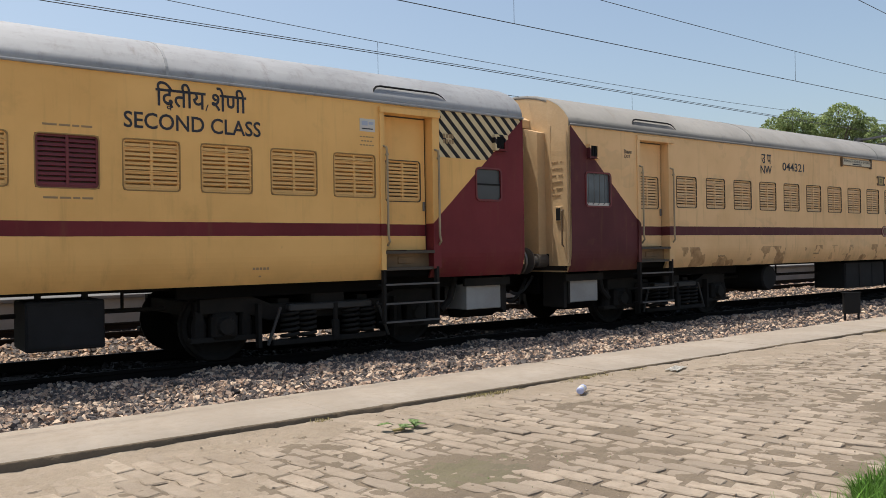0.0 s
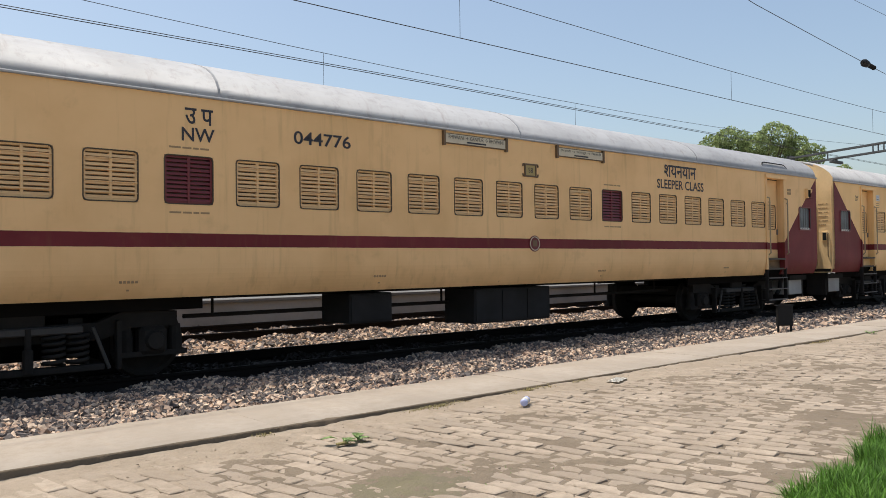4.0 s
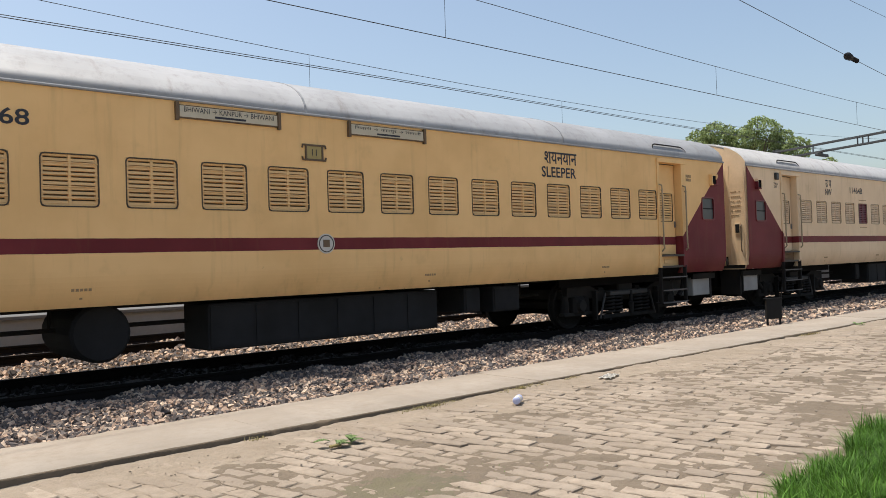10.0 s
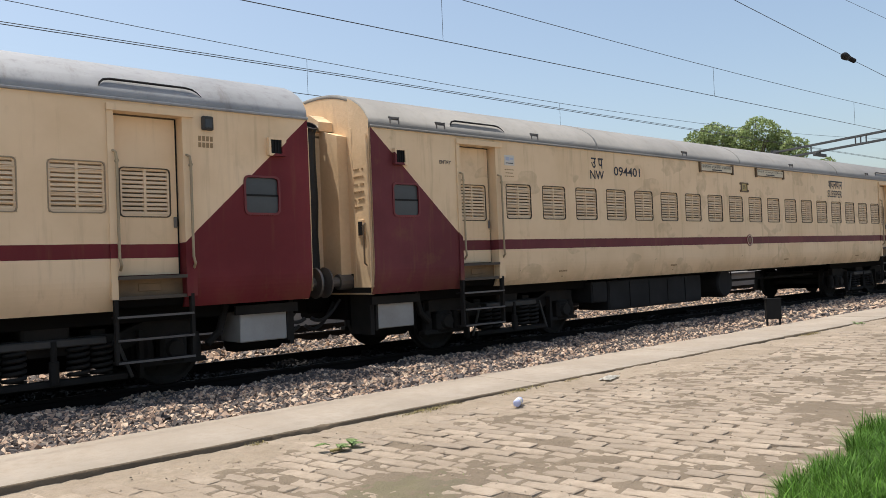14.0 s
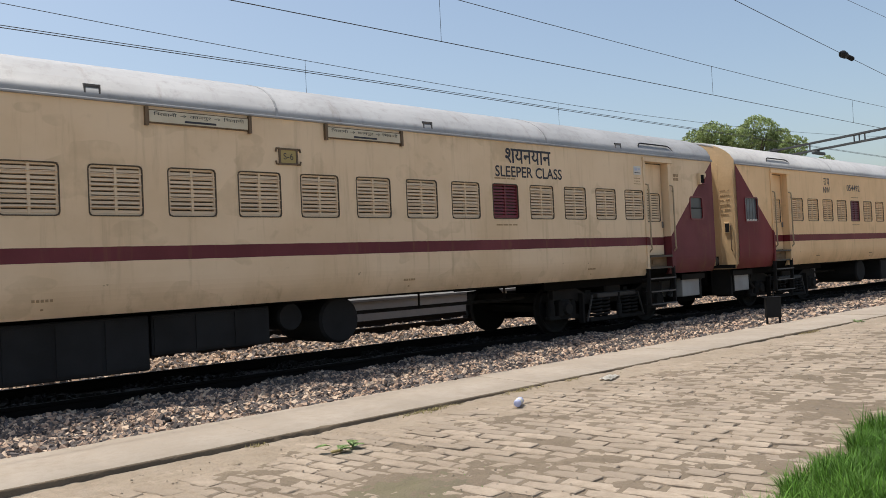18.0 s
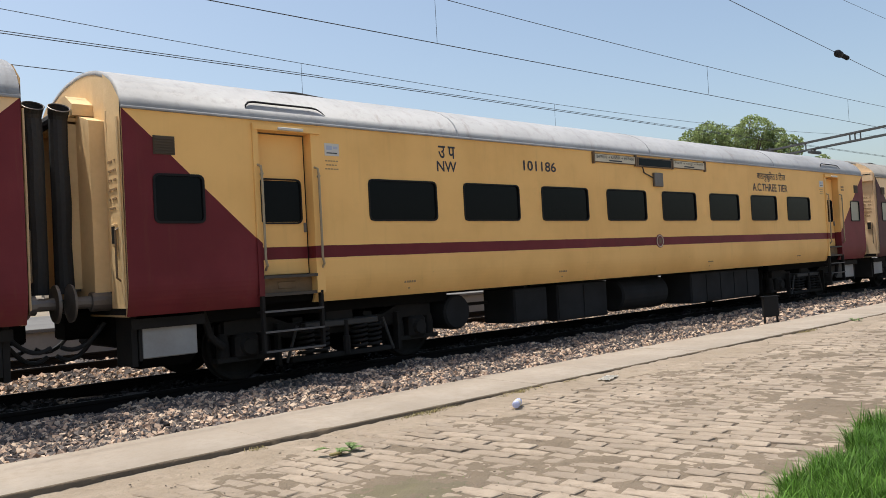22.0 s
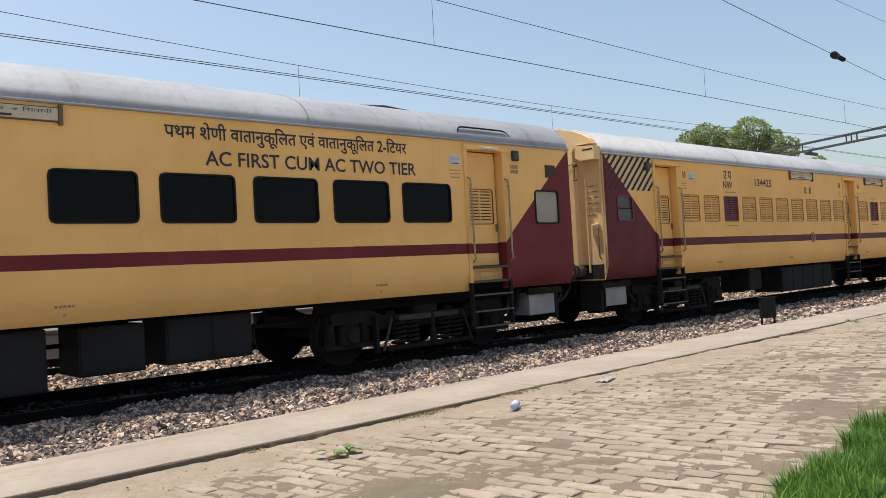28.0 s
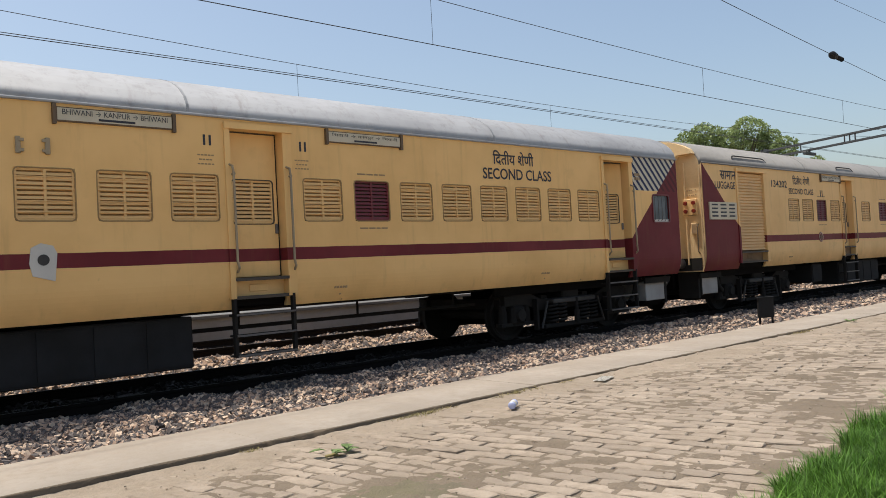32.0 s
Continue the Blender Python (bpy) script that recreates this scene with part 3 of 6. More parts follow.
def under_box(parent, x0, x1, z0, z1, name="equipment_box", label="dark grey equipment box under the floor", y=-1.35, mat="dark_box"):
    body = part(name, boxed(x0, x1, y, y + 0.75, z0, z1, bevel=0.015), MAT[mat], parent, label)
    n = max(1, round((x1 - x0) / 0.62))
    w = (x1 - x0) / n
    for k in range(n):
        part("cover_panel", boxed(x0 + w * k + 0.025, x0 + w * (k + 1) - 0.025, y - 0.014, y + 0.01, z0 + 0.04, z1 - 0.04), MAT[mat], body)
    for k in (0.2, 0.8):
        xx = x0 + (x1 - x0) * k
        part("hanger", boxed(xx - 0.03, xx + 0.03, y + 0.2, y + 0.26, z1 - 0.01, 0.95), MAT[mat], body)
    return body


def tank(parent, xc, z, r, w, along=False):
    bm = bmesh.new()
    if along:
        add_tube(bm, [(xc - w / 2, -0.95, z), (xc - w / 2 + 0.04, -0.95, z), (xc + w / 2 - 0.04, -0.95, z), (xc + w / 2, -0.95, z)], [r * 0.9, r, r, r * 0.9], 24)
    else:
        add_tube(bm, [(xc, -1.3, z), (xc, -1.26, z), (xc, -0.14, z), (xc, -0.1, z)], [r * 0.9, r, r, r * 0.9], 24)
    add_box(bm, xc - 0.04, xc + 0.04, -1.0, -0.9, z, 0.95)
    return part("air_tank", bm, MAT["dark_box"], parent, "black cylindrical tank under the floor")


def coach(letter, paint, roof, windows, doors, texts=(), boards=(), plate=None, emblem=10.85, boxes=(), tanks=(), open_doors=(),
          label="", ac=False, toilets=((0.46, 0.93), (20.40, 20.87)), slot=True, louvres=True, face=(0.84, 0.62, 0.34), door_kind="", pane="pair", dark_board=0, marks_ii=False, lamps=False):
    root = thing("passenger_coach", pose(22.297 * ("ABCDEFGHIJKLMNOP".index(letter) - 4), TRACK_Y, RIDE), label, "train coach", "coaches of the passing train")
    dz0, dz1 = 1.03, 3.17
    wz0, wz1 = 2.006, 2.578
    ops = [(a - w / 2, a + w / 2, wz0, wz1) for a, w, _ in windows]
    ops += [(a, b, 0.90, dz1) for a, b in doors]
    big = pane != "pair"
    if big and len(toilets) == 2:
        toilets = ((0.43, 1.02), (20.39, 20.98))
    th = 0.55 if big else 0.46
    ops += [(a, b, 2.26 - th / 2, 2.26 + th / 2) for a, b in toilets]
    wallmesh = part("side_wall", side_wall(ops, x0=NOSE), paint, root, "painted steel side wall with maroon waist band")
    # far side, ends, floor
    bm = bmesh.new()
    prof = [(-y, z) for y, z in SIDE]
    for (y0, z0), (y1, z1) in zip(prof, prof[1:]):
        add_prism(bm, [(y0, z0), (y1, z1), (y1 - 0.05, z1), (y0 - 0.05, z0)], "x", NOSE, LENGTH)
    part("far_side_wall", bm, paint, root)
    bm = boxed(NOSE + 0.02, LENGTH - 0.02, -1.50, 1.50, 1.15, FLOOR)
    part("floor", bm, MAT["underframe"], root)
    if open_doors:
        for a, b in open_doors:
            part("vestibule_partition", boxed(a - 0.45, a - 0.40, -1.56, 1.5, FLOOR, GUTTER), MAT["inside"], root)
            part("vestibule_partition", boxed(b + 0.16, b + 0.21, -1.56, 1.5, FLOOR, GUTTER), MAT["inside"], root)
    bm = bmesh.new()
    arch = roof_profile()
    inner = [(y * 0.96, z - 0.05) for y, z in arch]
    n = len(arch)
    for a, b, c, d in zip(arch, arch[1:], inner, inner[1:]):
        add_prism(bm, [a, b, d, c], "x", NOSE, LENGTH)
    for s in (-1, 1):
        add_box(bm, NOSE, LENGTH, s * (HALF + 0.012) - 0.016, s * (HALF + 0.012) + 0.016, GUTTER - 0.02, GUTTER + 0.012)
    bmesh.ops.remove_doubles(bm, verts=bm.verts, dist=0.001)
    part("roof", bm, roof, root, "silver-grey painted arched roof", True)
    for x in (5.3, 10.6, 15.9):
        bm = bmesh.new()
        for p, q in zip(arch, arch[1:]):
            add_prism(bm, [p, q, (q[0] * 1.002, q[1] + 0.004), (p[0] * 1.002, p[1] + 0.004)], "x", x - 0.016, x + 0.016)
        part("roof_seam", bm, roof, root)
    end_paint = plain("end_paint", tuple(c * k for c, k in zip(face, (1.0, 0.97, 0.92))), tuple(c * k for c, k in zip(face, (0.66, 0.60, 0.52))), 0.7, 0, 3.0, 0.25, 0.015)
    for flip in (False, True):
        ex = (lambda v: LENGTH - v) if flip else (lambda v: v + NOSE)
        span = lambda a, b: (min(ex(a), ex(b)), max(ex(a), ex(b)))
        # end wall with its arched head
        bm = bmesh.new()
        low = [(y, z) for y, z in SIDE[:-1]] + arch + [(-y, z) for y, z in SIDE[::-1][1:]]
        add_prism(bm, [(y * 0.992, z - 0.004) for y, z in low], "x", *span(0.004, 0.05))
        part("end_wall", bm, end_paint, root, "painted end wall")
        # crumpled sheet round the corner of the older coaches
        if letter in "BCDEFGHIJK":
            bm = bmesh.new()
            n = 30
            cols = (-1.60, -1.52, -1.38, -1.24, -1.10)
            tops = [float(np.interp(y, [p[0] for p in arch], [p[1] for p in arch])) - 0.02 for y in cols]
            grid = []
            for i in range(n + 1):
                row = []
                for j, (y, top) in enumerate(zip(cols, tops)):
                    z = 1.0 + (top - 1.0) * i / n
                    d = 0.030 + 0.006 * math.sin(i * 0.9 + j * 1.7) * math.sin(i * 0.37 + j) + 0.003 * math.sin(i * 2.3 + j * 2.9)
                    row.append(bm.verts.new((ex(-d if 0 < j < 4 else -0.012), y, z)))
                grid.append(row)
            for p, q in zip(grid, grid[1:]):
                for j in range(4):
                    bm.faces.new((p[j], p[j + 1], q[j + 1], q[j]))
            bmesh.ops.recalc_face_normals(bm, faces=bm.faces[:])
            part("corner_sheet", bm, end_paint, root, "crumpled stained sheet metal at the coach corner", True)
        # raised middle of the end: to the crown on the flush coaches, to the gangway's head on the others
        flush = letter in "AMNOP"
        if flush and not flip:
            cap = [p for p in arch if -1.47 < p[0] < 1.30]
            bm = bmesh.new()
            add_prism(bm, [(-1.0, 1.0), (1.30, 1.0)] + [(y, z - 0.03) for y, z in sorted(cap, reverse=True)] + [(-1.47, 3.52), (-1.10, 3.52), (-1.0, 3.40)], "x", *span(-0.14, 0.006))
        else:
            bm = bmesh.new()
            add_prism(bm, [(-1.02, 1.12), (1.02, 1.12), (1.02, 3.24), (0.62, 3.36), (-0.62, 3.36), (-1.02, 3.24)], "x", *span(-0.17, 0.006))
            add_prism(bm, [(-0.66, 3.362), (0.66, 3.362), (0.66, 3.50), (0.40, 3.64), (-0.40, 3.64), (-0.66, 3.50)], "x", *span(-0.24, 0.006))
        part("end_panel", bm, end_paint, root, "raised panel in the middle of the end wall")
        part("panel_bead", boxed(*span(-0.03, 0.004), -1.20, -1.165, 1.05, 3.34, bevel=0.006), end_paint, root)
        # gangway
        if not flush:
            bm = bmesh.new()
            for s in (-1, 1):
                add_box(bm, *span(-0.34, -0.1), s * 0.52 - 0.03, s * 0.52 + 0.03, 1.25, 3.30)
            add_box(bm, *span(-0.34, -0.1), -0.55, 0.55, 3.27, 3.35)
            part("gangway_frame", bm, end_paint, root)
            part("gangway_plate", boxed(*span(-0.45, 0.02), -0.50, 0.50, 1.22, 1.27), MAT["steel"], root)
            for s in (-1, 1):
                bm = bmesh.new()
                add_tube(bm, [(ex(-0.375), s * 0.57, 1.20), (ex(-0.385), s * 0.575, 1.8), (ex(-0.375), s * 0.58, 2.3), (ex(-0.385), s * 0.575, 2.9), (ex(-0.375), s * 0.56, 3.30)], [0.112, 0.104, 0.112, 0.106, 0.108], 14)
                bel = part("rubber_bellows", bm, MAT["rubber"], root, "black rubber gangway bellows")
                bm = bmesh.new()
                add_tube(bm, [(ex(-0.375), s * 0.56, 3.28), (ex(-0.375), s * 0.575, 3.37), (ex(-0.375), s * 0.62, 3.44)], [0.10, 0.115, 0.125], 18, False)
                part("bellows_mouth", bm, MAT["rubber"], bel, "open flared rubber mouth")
                ring = [(ex(-0.375) + 0.124 * math.cos(q), s * (0.62 + 0.105 * math.sin(q)), 3.443 - 0.067 * math.sin(q)) for q in (2 * math.pi * k / 18 for k in range(19))]
                part("mouth_rim", add_tube(bmesh.new(), ring, 0.008, 5), MAT["steel"], bel, "pale worn rim")
            bm = bmesh.new()
            add_tube(bm, [(ex(-0.36), -0.50, 3.36), (ex(-0.36), 0.50, 3.36)], 0.075, 10)
            part("bellows_head", bm, MAT["rubber"], root)
        if not flip and letter in "HKMN":
            bm = bmesh.new()
            deep = -0.20 if flush else -0.12
            add_prism(bm, [(-1.57, 3.20), (-1.24, 3.20), (-1.12, 3.27), (-1.12, 3.50), (-1.57, 3.45)], "x", *span(deep, 0.006))
            hood = part("end_hood", bm, end_paint, root, "boxy sheet-metal hood under the roof corner")
            # thin dark strip across the hood's front
            part("hood_slot", boxed(*span(deep - 0.004, deep + 0.02), -1.54, -1.30, 3.385, 3.41), MAT["gear"], hood)
            # alarm rod with its brackets, lever and down link
            front = -0.165 if flush else -0.19
            bm = bmesh.new()
            add_tube(bm, [(ex(front), 0.30, 2.98), (ex(front), -0.55, 3.10), (ex(front), -1.04, 3.17)], 0.009, 6)
            rod = part("alarm_rod", bm, MAT["board_frame"], root, "rusty alarm rod across the end wall")
            for y, z in ((0.10, 3.01), (-0.72, 3.125)):
                part("rod_bracket", boxed(*span(front - 0.015, front + 0.05), y - 0.025, y + 0.025, z - 0.03, z + 0.03, bevel=0.006), MAT["board_frame"], rod)
            bm = bmesh.new()
            add_box(bm, *span(front - 0.02, front + 0.06), -1.10, -1.02, 3.11, 3.18, 0.015)
            add_tube(bm, [(ex(front), -1.06, 3.12), (ex(front), -1.06, 2.85)], 0.010, 6)
            add_box(bm, *span(front - 0.02, front + 0.03), -1.10, -1.02, 2.84, 2.87, 0.006)
            part("alarm_lever", bm, MAT["board_frame"], rod)
        conduit = add_tube(bmesh.new(), [(ex(-0.035), -1.56, 3.20), (ex(-0.035), -1.57, 2.2), (ex(-0.03), -1.56, 1.05)], 0.013, 6)
        part("corner_conduit", conduit, end_paint, root)
        bm = bmesh.new()
        add_tube(bm, [(ex(0.0), -1.46, 1.95), (ex(-0.07), -1.47, 1.90), (ex(-0.07), -1.47, 1.35), (ex(0.0), -1.46, 1.30)], 0.014, 6)
        part("end_handrail", bm, MAT["board_frame"], root)
        br = part("lamp_bracket", boxed(*span(-0.06, 0.004), -1.45, -1.31, 1.72, 1.98, bevel=0.008), end_paint, root)
        part("lamp_socket", boxed(*span(-0.064, -0.058), -1.43, -1.33, 1.75, 1.95), MAT["black" if letter in "BCDEFGHIJK" else "faded_print"], br)
        bm = bmesh.new()
        for r in range(6):
            for k in range(5):
                if (r * 5 + k * 3) % 7:
                    add_box(bm, *span(-0.008 if flush else -0.039, -0.002), -1.46 + k * 0.05, -1.425 + k * 0.05, 2.15 + r * 0.11, 2.174 + r * 0.11)
        tagged(part("end_stencil", bm, MAT["faded_print"], root), kind="stuff")
        # buffers, draw gear, hoses
        for s in (-1, 1):
            bm = bmesh.new()
            add_tube(bm, [(ex(0.02), s * 0.978, 1.09), (ex(-0.22), s * 0.978, 1.09)], 0.115, 14)
            add_tube(bm, [(ex(-0.22), s * 0.978, 1.09), (ex(-0.42), s * 0.978, 1.09)], 0.075, 12)
            add_tube(bm, [(ex(-0.42), s * 0.978, 1.09), (ex(-0.45), s * 0.978, 1.09), (ex(-0.475), s * 0.978, 1.09)], [0.215, 0.225, 0.12], 20)
            part("buffer", bm, MAT["steel"], root, "greased steel buffer")
        bm = bmesh.new()
        add_box(bm, *span(-0.20, 0.30), -0.10, 0.10, 1.00, 1.16)
        add_box(bm, *span(-0.44, -0.18), -0.07, 0.07, 1.02, 1.12, 0.02)
        add_box(bm, *span(0.0, 0.25), -1.5, 1.5, 0.92, 1.20)
        part("headstock", bm, MAT["gear"], root)
        for y, dip in ((-0.45, 0.55), (-0.62, 0.42), (0.5, 0.5)):
            bm = bmesh.new()
            add_tube(bm, [(ex(0.05 - 0.52 * k / 8), y, 0.95 - dip * math.sin(math.pi * (0.1 + 0.55 * k / 8))) for k in range(9)], 0.028, 7)
            part("brake_hose", bm, MAT["rubber"], root)
        # added black boxes for unseen gear, hiding the bright background below the ends
        bm = bmesh.new()
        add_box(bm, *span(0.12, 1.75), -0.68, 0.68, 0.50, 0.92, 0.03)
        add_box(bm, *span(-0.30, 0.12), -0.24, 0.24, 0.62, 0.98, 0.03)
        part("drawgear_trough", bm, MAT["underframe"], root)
        # toilet outflow box beside the buffer
        bm = bmesh.new()
        add_box(bm, *span(0.24, 0.92), -1.32, -0.75, 0.38, 0.77, 0.012)
        tk = part("waste_tank", bm, MAT["box"], root, "pale grey bio-toilet tank")
        bm = bmesh.new()
        add_prism(bm, [(-1.30, 0.375), (-0.78, 0.375), (-0.85, 0.25), (-1.12, 0.25)], "x", *span(0.26, 0.90))
        part("tank_hopper", bm, MAT["underframe"], tk)
        part("tank_strap", boxed(*span(0.20, 0.238), -1.325, -0.78, 0.36, 0.80), MAT["gear"], tk)
        bm = bmesh.new()
        add_box(bm, *span(0.10, 1.0), -1.38, -1.33, 0.74, 0.86)
        add_tube(bm, [(ex(1.05), -1.2, 0.88), (ex(1.15), -1.2, 0.55), (ex(1.32), -1.2, 0.40)], 0.05, 8)
        add_box(bm, *span(0.12, 0.19), -1.3, -0.8, 0.30, 0.9)
        part("waste_pipe", bm, MAT["gear"], root)
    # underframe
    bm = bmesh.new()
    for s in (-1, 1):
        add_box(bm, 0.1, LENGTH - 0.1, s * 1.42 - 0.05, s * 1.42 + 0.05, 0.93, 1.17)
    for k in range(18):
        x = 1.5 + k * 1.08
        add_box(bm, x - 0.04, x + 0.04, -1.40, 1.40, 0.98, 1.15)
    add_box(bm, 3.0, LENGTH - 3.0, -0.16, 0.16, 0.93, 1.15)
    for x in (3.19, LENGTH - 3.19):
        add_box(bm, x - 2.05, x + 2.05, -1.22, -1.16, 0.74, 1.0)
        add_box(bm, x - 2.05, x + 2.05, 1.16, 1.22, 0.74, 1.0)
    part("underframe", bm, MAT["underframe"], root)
    for x in (3.19, LENGTH - 3.19):
        WHEELS.extend(bogie(root, x))
    for a, b, z0, z1 in boxes:
        under_box(root, a, b, z0, z1)
    for t in tanks:
        tank(root, *t)
    bm = bmesh.new()
    add_tube(bm, [(5.2, -0.7, 0.62), (16.1, -0.7, 0.62)], 0.03, 6)
    add_tube(bm, [(5.2, -0.95, 0.88), (16.1, -0.95, 0.88)], 0.035, 6)
    for k in range(6):
        add_tube(bm, [(5.6 + k * 2.0, -0.7, 0.62), (5.6 + k * 2.0, -0.7, 0.98)], 0.02, 5)
    part("brake_rigging", bm, MAT["gear"], root)
    # windows
    soft = letter in "AFMNOP"
    for a, w, kind in windows:
        f = part("window", W_FRAME(w, kind, paint, soft), None, root, {"shut": "", "red": "maroon emergency window shutter", "ac": "sealed window of dark tinted glass"}[kind])
        f.location = (a, side_y(2.3), 2.292)
        fill = part("pane" if kind == "ac" else "louvre_shutter", W_FILL(w, kind, paint, soft), None, f)
        fill.location = (0, 0.012, 0)
        if kind == "red":
            for z in (-0.40, 0.37):
                g = part("window_print", W_PRINT(), None, f)
                g.location = (0, 0, z)
        if kind == "shut":
            for z in (-0.19, -0.07, 0.06, 0.19):
                g = part("guard_bar", W_BAR(w, paint), None, f)
                g.location = (0, 0.0, z)
    for a, b in toilets:
        f = part("toilet_window", T_FRAME(b - a, pane, th), None, root, {"pair": "small toilet window with two grimy panes", "milk": "small toilet window of milky glass", "bars": "small barred toilet window"}[pane])
        f.location = ((a + b) / 2, side_y(2.3), 2.26)
        if pane == "pair":
            for k in (-1, 1):
                g = part("pane", T_PANE(b - a, 0.22, "frosted"), None, f)
                g.location = (0, 0.02 if k > 0 else 0.012, k * 0.113)
            g = part("glazing_bar", T_BAR(b - a), None, f)
        elif pane == "milk":
            g = part("pane", T_PANE(b - a, th - 0.01, "glass" if letter == "J" and a < 10 else "milky"), None, f)
            g.location = (0, 0.014, 0)
        else:
            g = part("pane", T_PANE(b - a, th - 0.01, "curtain"), None, f)
            g.location = (0, 0.03, 0)
            g = part("sill_strip", T_PANE(b - a, 0.05, "white"), None, f)
            g.location = (0, 0.008, 0.03 - th / 2)
            for k in range(5):
                g = part("guard_bar", T_ROD(), None, f)
                g.location = ((k - 2) * (b - a) * 0.22, -0.025, 0)
    if louvres:
        for x in (0.56, LENGTH - 0.52):
            bm = bmesh.new()
            if ac:
                add_box(bm, x - 0.13, x + 0.13, -HALF - 0.010, -HALF + 0.02, 2.78, 3.00)
                for k in range(6):
                    add_box(bm, x - 0.12, x + 0.12, -HALF - 0.022, -HALF, 2.795 + k * 0.033, 2.812 + k * 0.033)
                part("vent_grille", bm, MAT["gasket_and_shade"], root)
            else:
                add_ring(bm, round_rect(x - 0.10, x + 0.15, 2.77, 3.01, 0.01), round_rect(x - 0.07, x + 0.09, 2.80, 2.98, 0.01), -HALF - 0.075, -HALF)
                v = part("vent_hood", bm, paint, root, "square painted vent hood with a dark grille")
                bm = boxed(x - 0.07, x + 0.09, -HALF - 0.05, -HALF - 0.04, 2.80, 2.98)
                for k in range(4):
                    add_box(bm, x - 0.05 + k * 0.04, x - 0.04 + k * 0.04, -HALF - 0.062, -HALF - 0.05, 2.80, 2.98)
                part("vent_grille", bm, MAT["black"], v)
    if lamps:
        for a, b in (END_DOORS[1:] if letter == "L" else END_DOORS[:1] if letter in "MN" else END_DOORS):
            x = a - 0.36 if a < 10 else b + 0.24
            case = part("door_lamp", boxed(x, x + 0.14, -HALF - 0.06, -HALF, 3.03, 3.20, bevel=0.012), MAT["box_dim"], root, "small grey lamp case beside the door")
            part("lamp_lens", boxed(x + 0.03, x + 0.11, -HALF - 0.066, -HALF - 0.058, 3.06, 3.16), MAT["frosted"], case)
    # doors, rails, steps
    for a, b in doors:
        opened = any(abs(a - o[0]) < 0.1 for o in open_doors)
        mid, y0 = (a + b) / 2, -HALF + 0.15
        bm = bmesh.new()
        add_box(bm, a - 0.07, a + 0.005, -HALF - 0.022, -HALF + 0.22, 1.03, dz1 + 0.05)
        add_box(bm, b - 0.005, b + 0.125, -HALF - 0.016, -HALF + 0.22, 1.03, dz1 + 0.05)
        add_box(bm, a - 0.075, b + 0.13, -HALF - 0.045, -HALF + 0.224, dz1 - 0.004, dz1 + 0.075)
        part("door_frame", bm, paint, root)
        if ac:
            part("door_light", boxed(mid - 0.12, mid + 0.26, -HALF - 0.075, -HALF - 0.04, dz1 + 0.005, dz1 + 0.045, bevel=0.008), MAT["white"], root, "narrow white strip lamp over the door")
        if not opened and b - a < 1.1:
            if letter == "N" and a > 15:
                part("vestibule_partition", boxed(b + 0.16, b + 0.21, -1.5, 1.5, FLOOR, GUTTER), MAT["inside"], root)
            # black strip stands in for the shadow gap at the leaf's edge
            part("door_seal", boxed(b - 0.030, b - 0.004, y0 + 0.02, y0 + 0.05, 1.29, dz1 - 0.004), MAT["black"], root)
            bm = boxed(a + 0.004, a + 0.018, y0 - 0.012, y0 + 0.03, 1.29, dz1 - 0.004)
            add_box(bm, a + 0.018, b - 0.03, y0 - 0.012, y0 + 0.03, dz1 - 0.022, dz1 - 0.004)
            part("door_edge", bm, MAT["gasket_and_shade"], root, "grimy brown gap round the door")
            dm = bmesh.new()
            y = -HALF + 0.15
            xs = (a + 0.007, mid - 0.30, mid + 0.30, b - 0.032)
            zs = (1.30, 1.99, 2.54, dz1 - 0.006)
            for i in range(3):
                for j in range(3):
                    if (i, j) != (1, 1):
                        add_box(dm, xs[i], xs[i + 1], y, y + 0.04, zs[j], zs[j + 1])
            bmesh.ops.remove_doubles(dm, verts=dm.verts, dist=0.0005)
            d = part("door", dm, paint, root, "painted steel entrance door, closed")
            dk = door_kind or ("ac" if ac else "shut")
            f = part("door_window", W_FRAME(0.59, dk, paint), None, d)
            f.location = (mid, y, 2.265)
            g = part("door_shutter" if dk == "shut" else "door_pane", W_FILL(0.59, dk, paint), None, d)
            g.location = (mid, y + 0.008, 2.265)
            bm = boxed(b - 0.08, b - 0.04, y - 0.03, y, 1.85, 1.98, bevel=0.008)
            part("door_handle", bm, MAT["steel"], d)
            if letter == "N" and a > 15:
                d.matrix_basis = pose(b - 0.03, y0, 0, 0, 0, -32) @ pose(-(b - 0.03), -y0, 0)
        van = b - a > 1.1
        for x in () if van else (a + 0.012, b + 0.065):
            bm = bmesh.new()
            yy = -HALF - 0.07
            add_tube(bm, [(x - 0.03, -HALF, 2.72), (x - 0.012, yy, 2.69), (x, yy, 2.60), (x, yy, 1.50), (x + 0.02, yy, 1.42), (x + 0.03, -HALF, 1.36)], 0.0165, 7)
            add_tube(bm, [(x, yy + 0.02, 2.585), (x, yy - 0.006, 2.60)], 0.024, 7)
            part("handrail", bm, HANDRAIL, root)
        bm = bmesh.new()
        add_box(bm, a, b, -HALF - 0.03, -HALF + 0.3, FLOOR - 0.03, FLOOR + 0.01)
        add_box(bm, a - 0.02, b + 0.02, -HALF - 0.0, -HALF + 0.30, 1.02, 1.06)
        sill = part("door_sill", bm, MAT["sill"], root)
        bm = boxed(a, b, -HALF + 0.12, -HALF + 0.16, 1.06, FLOOR - 0.03)
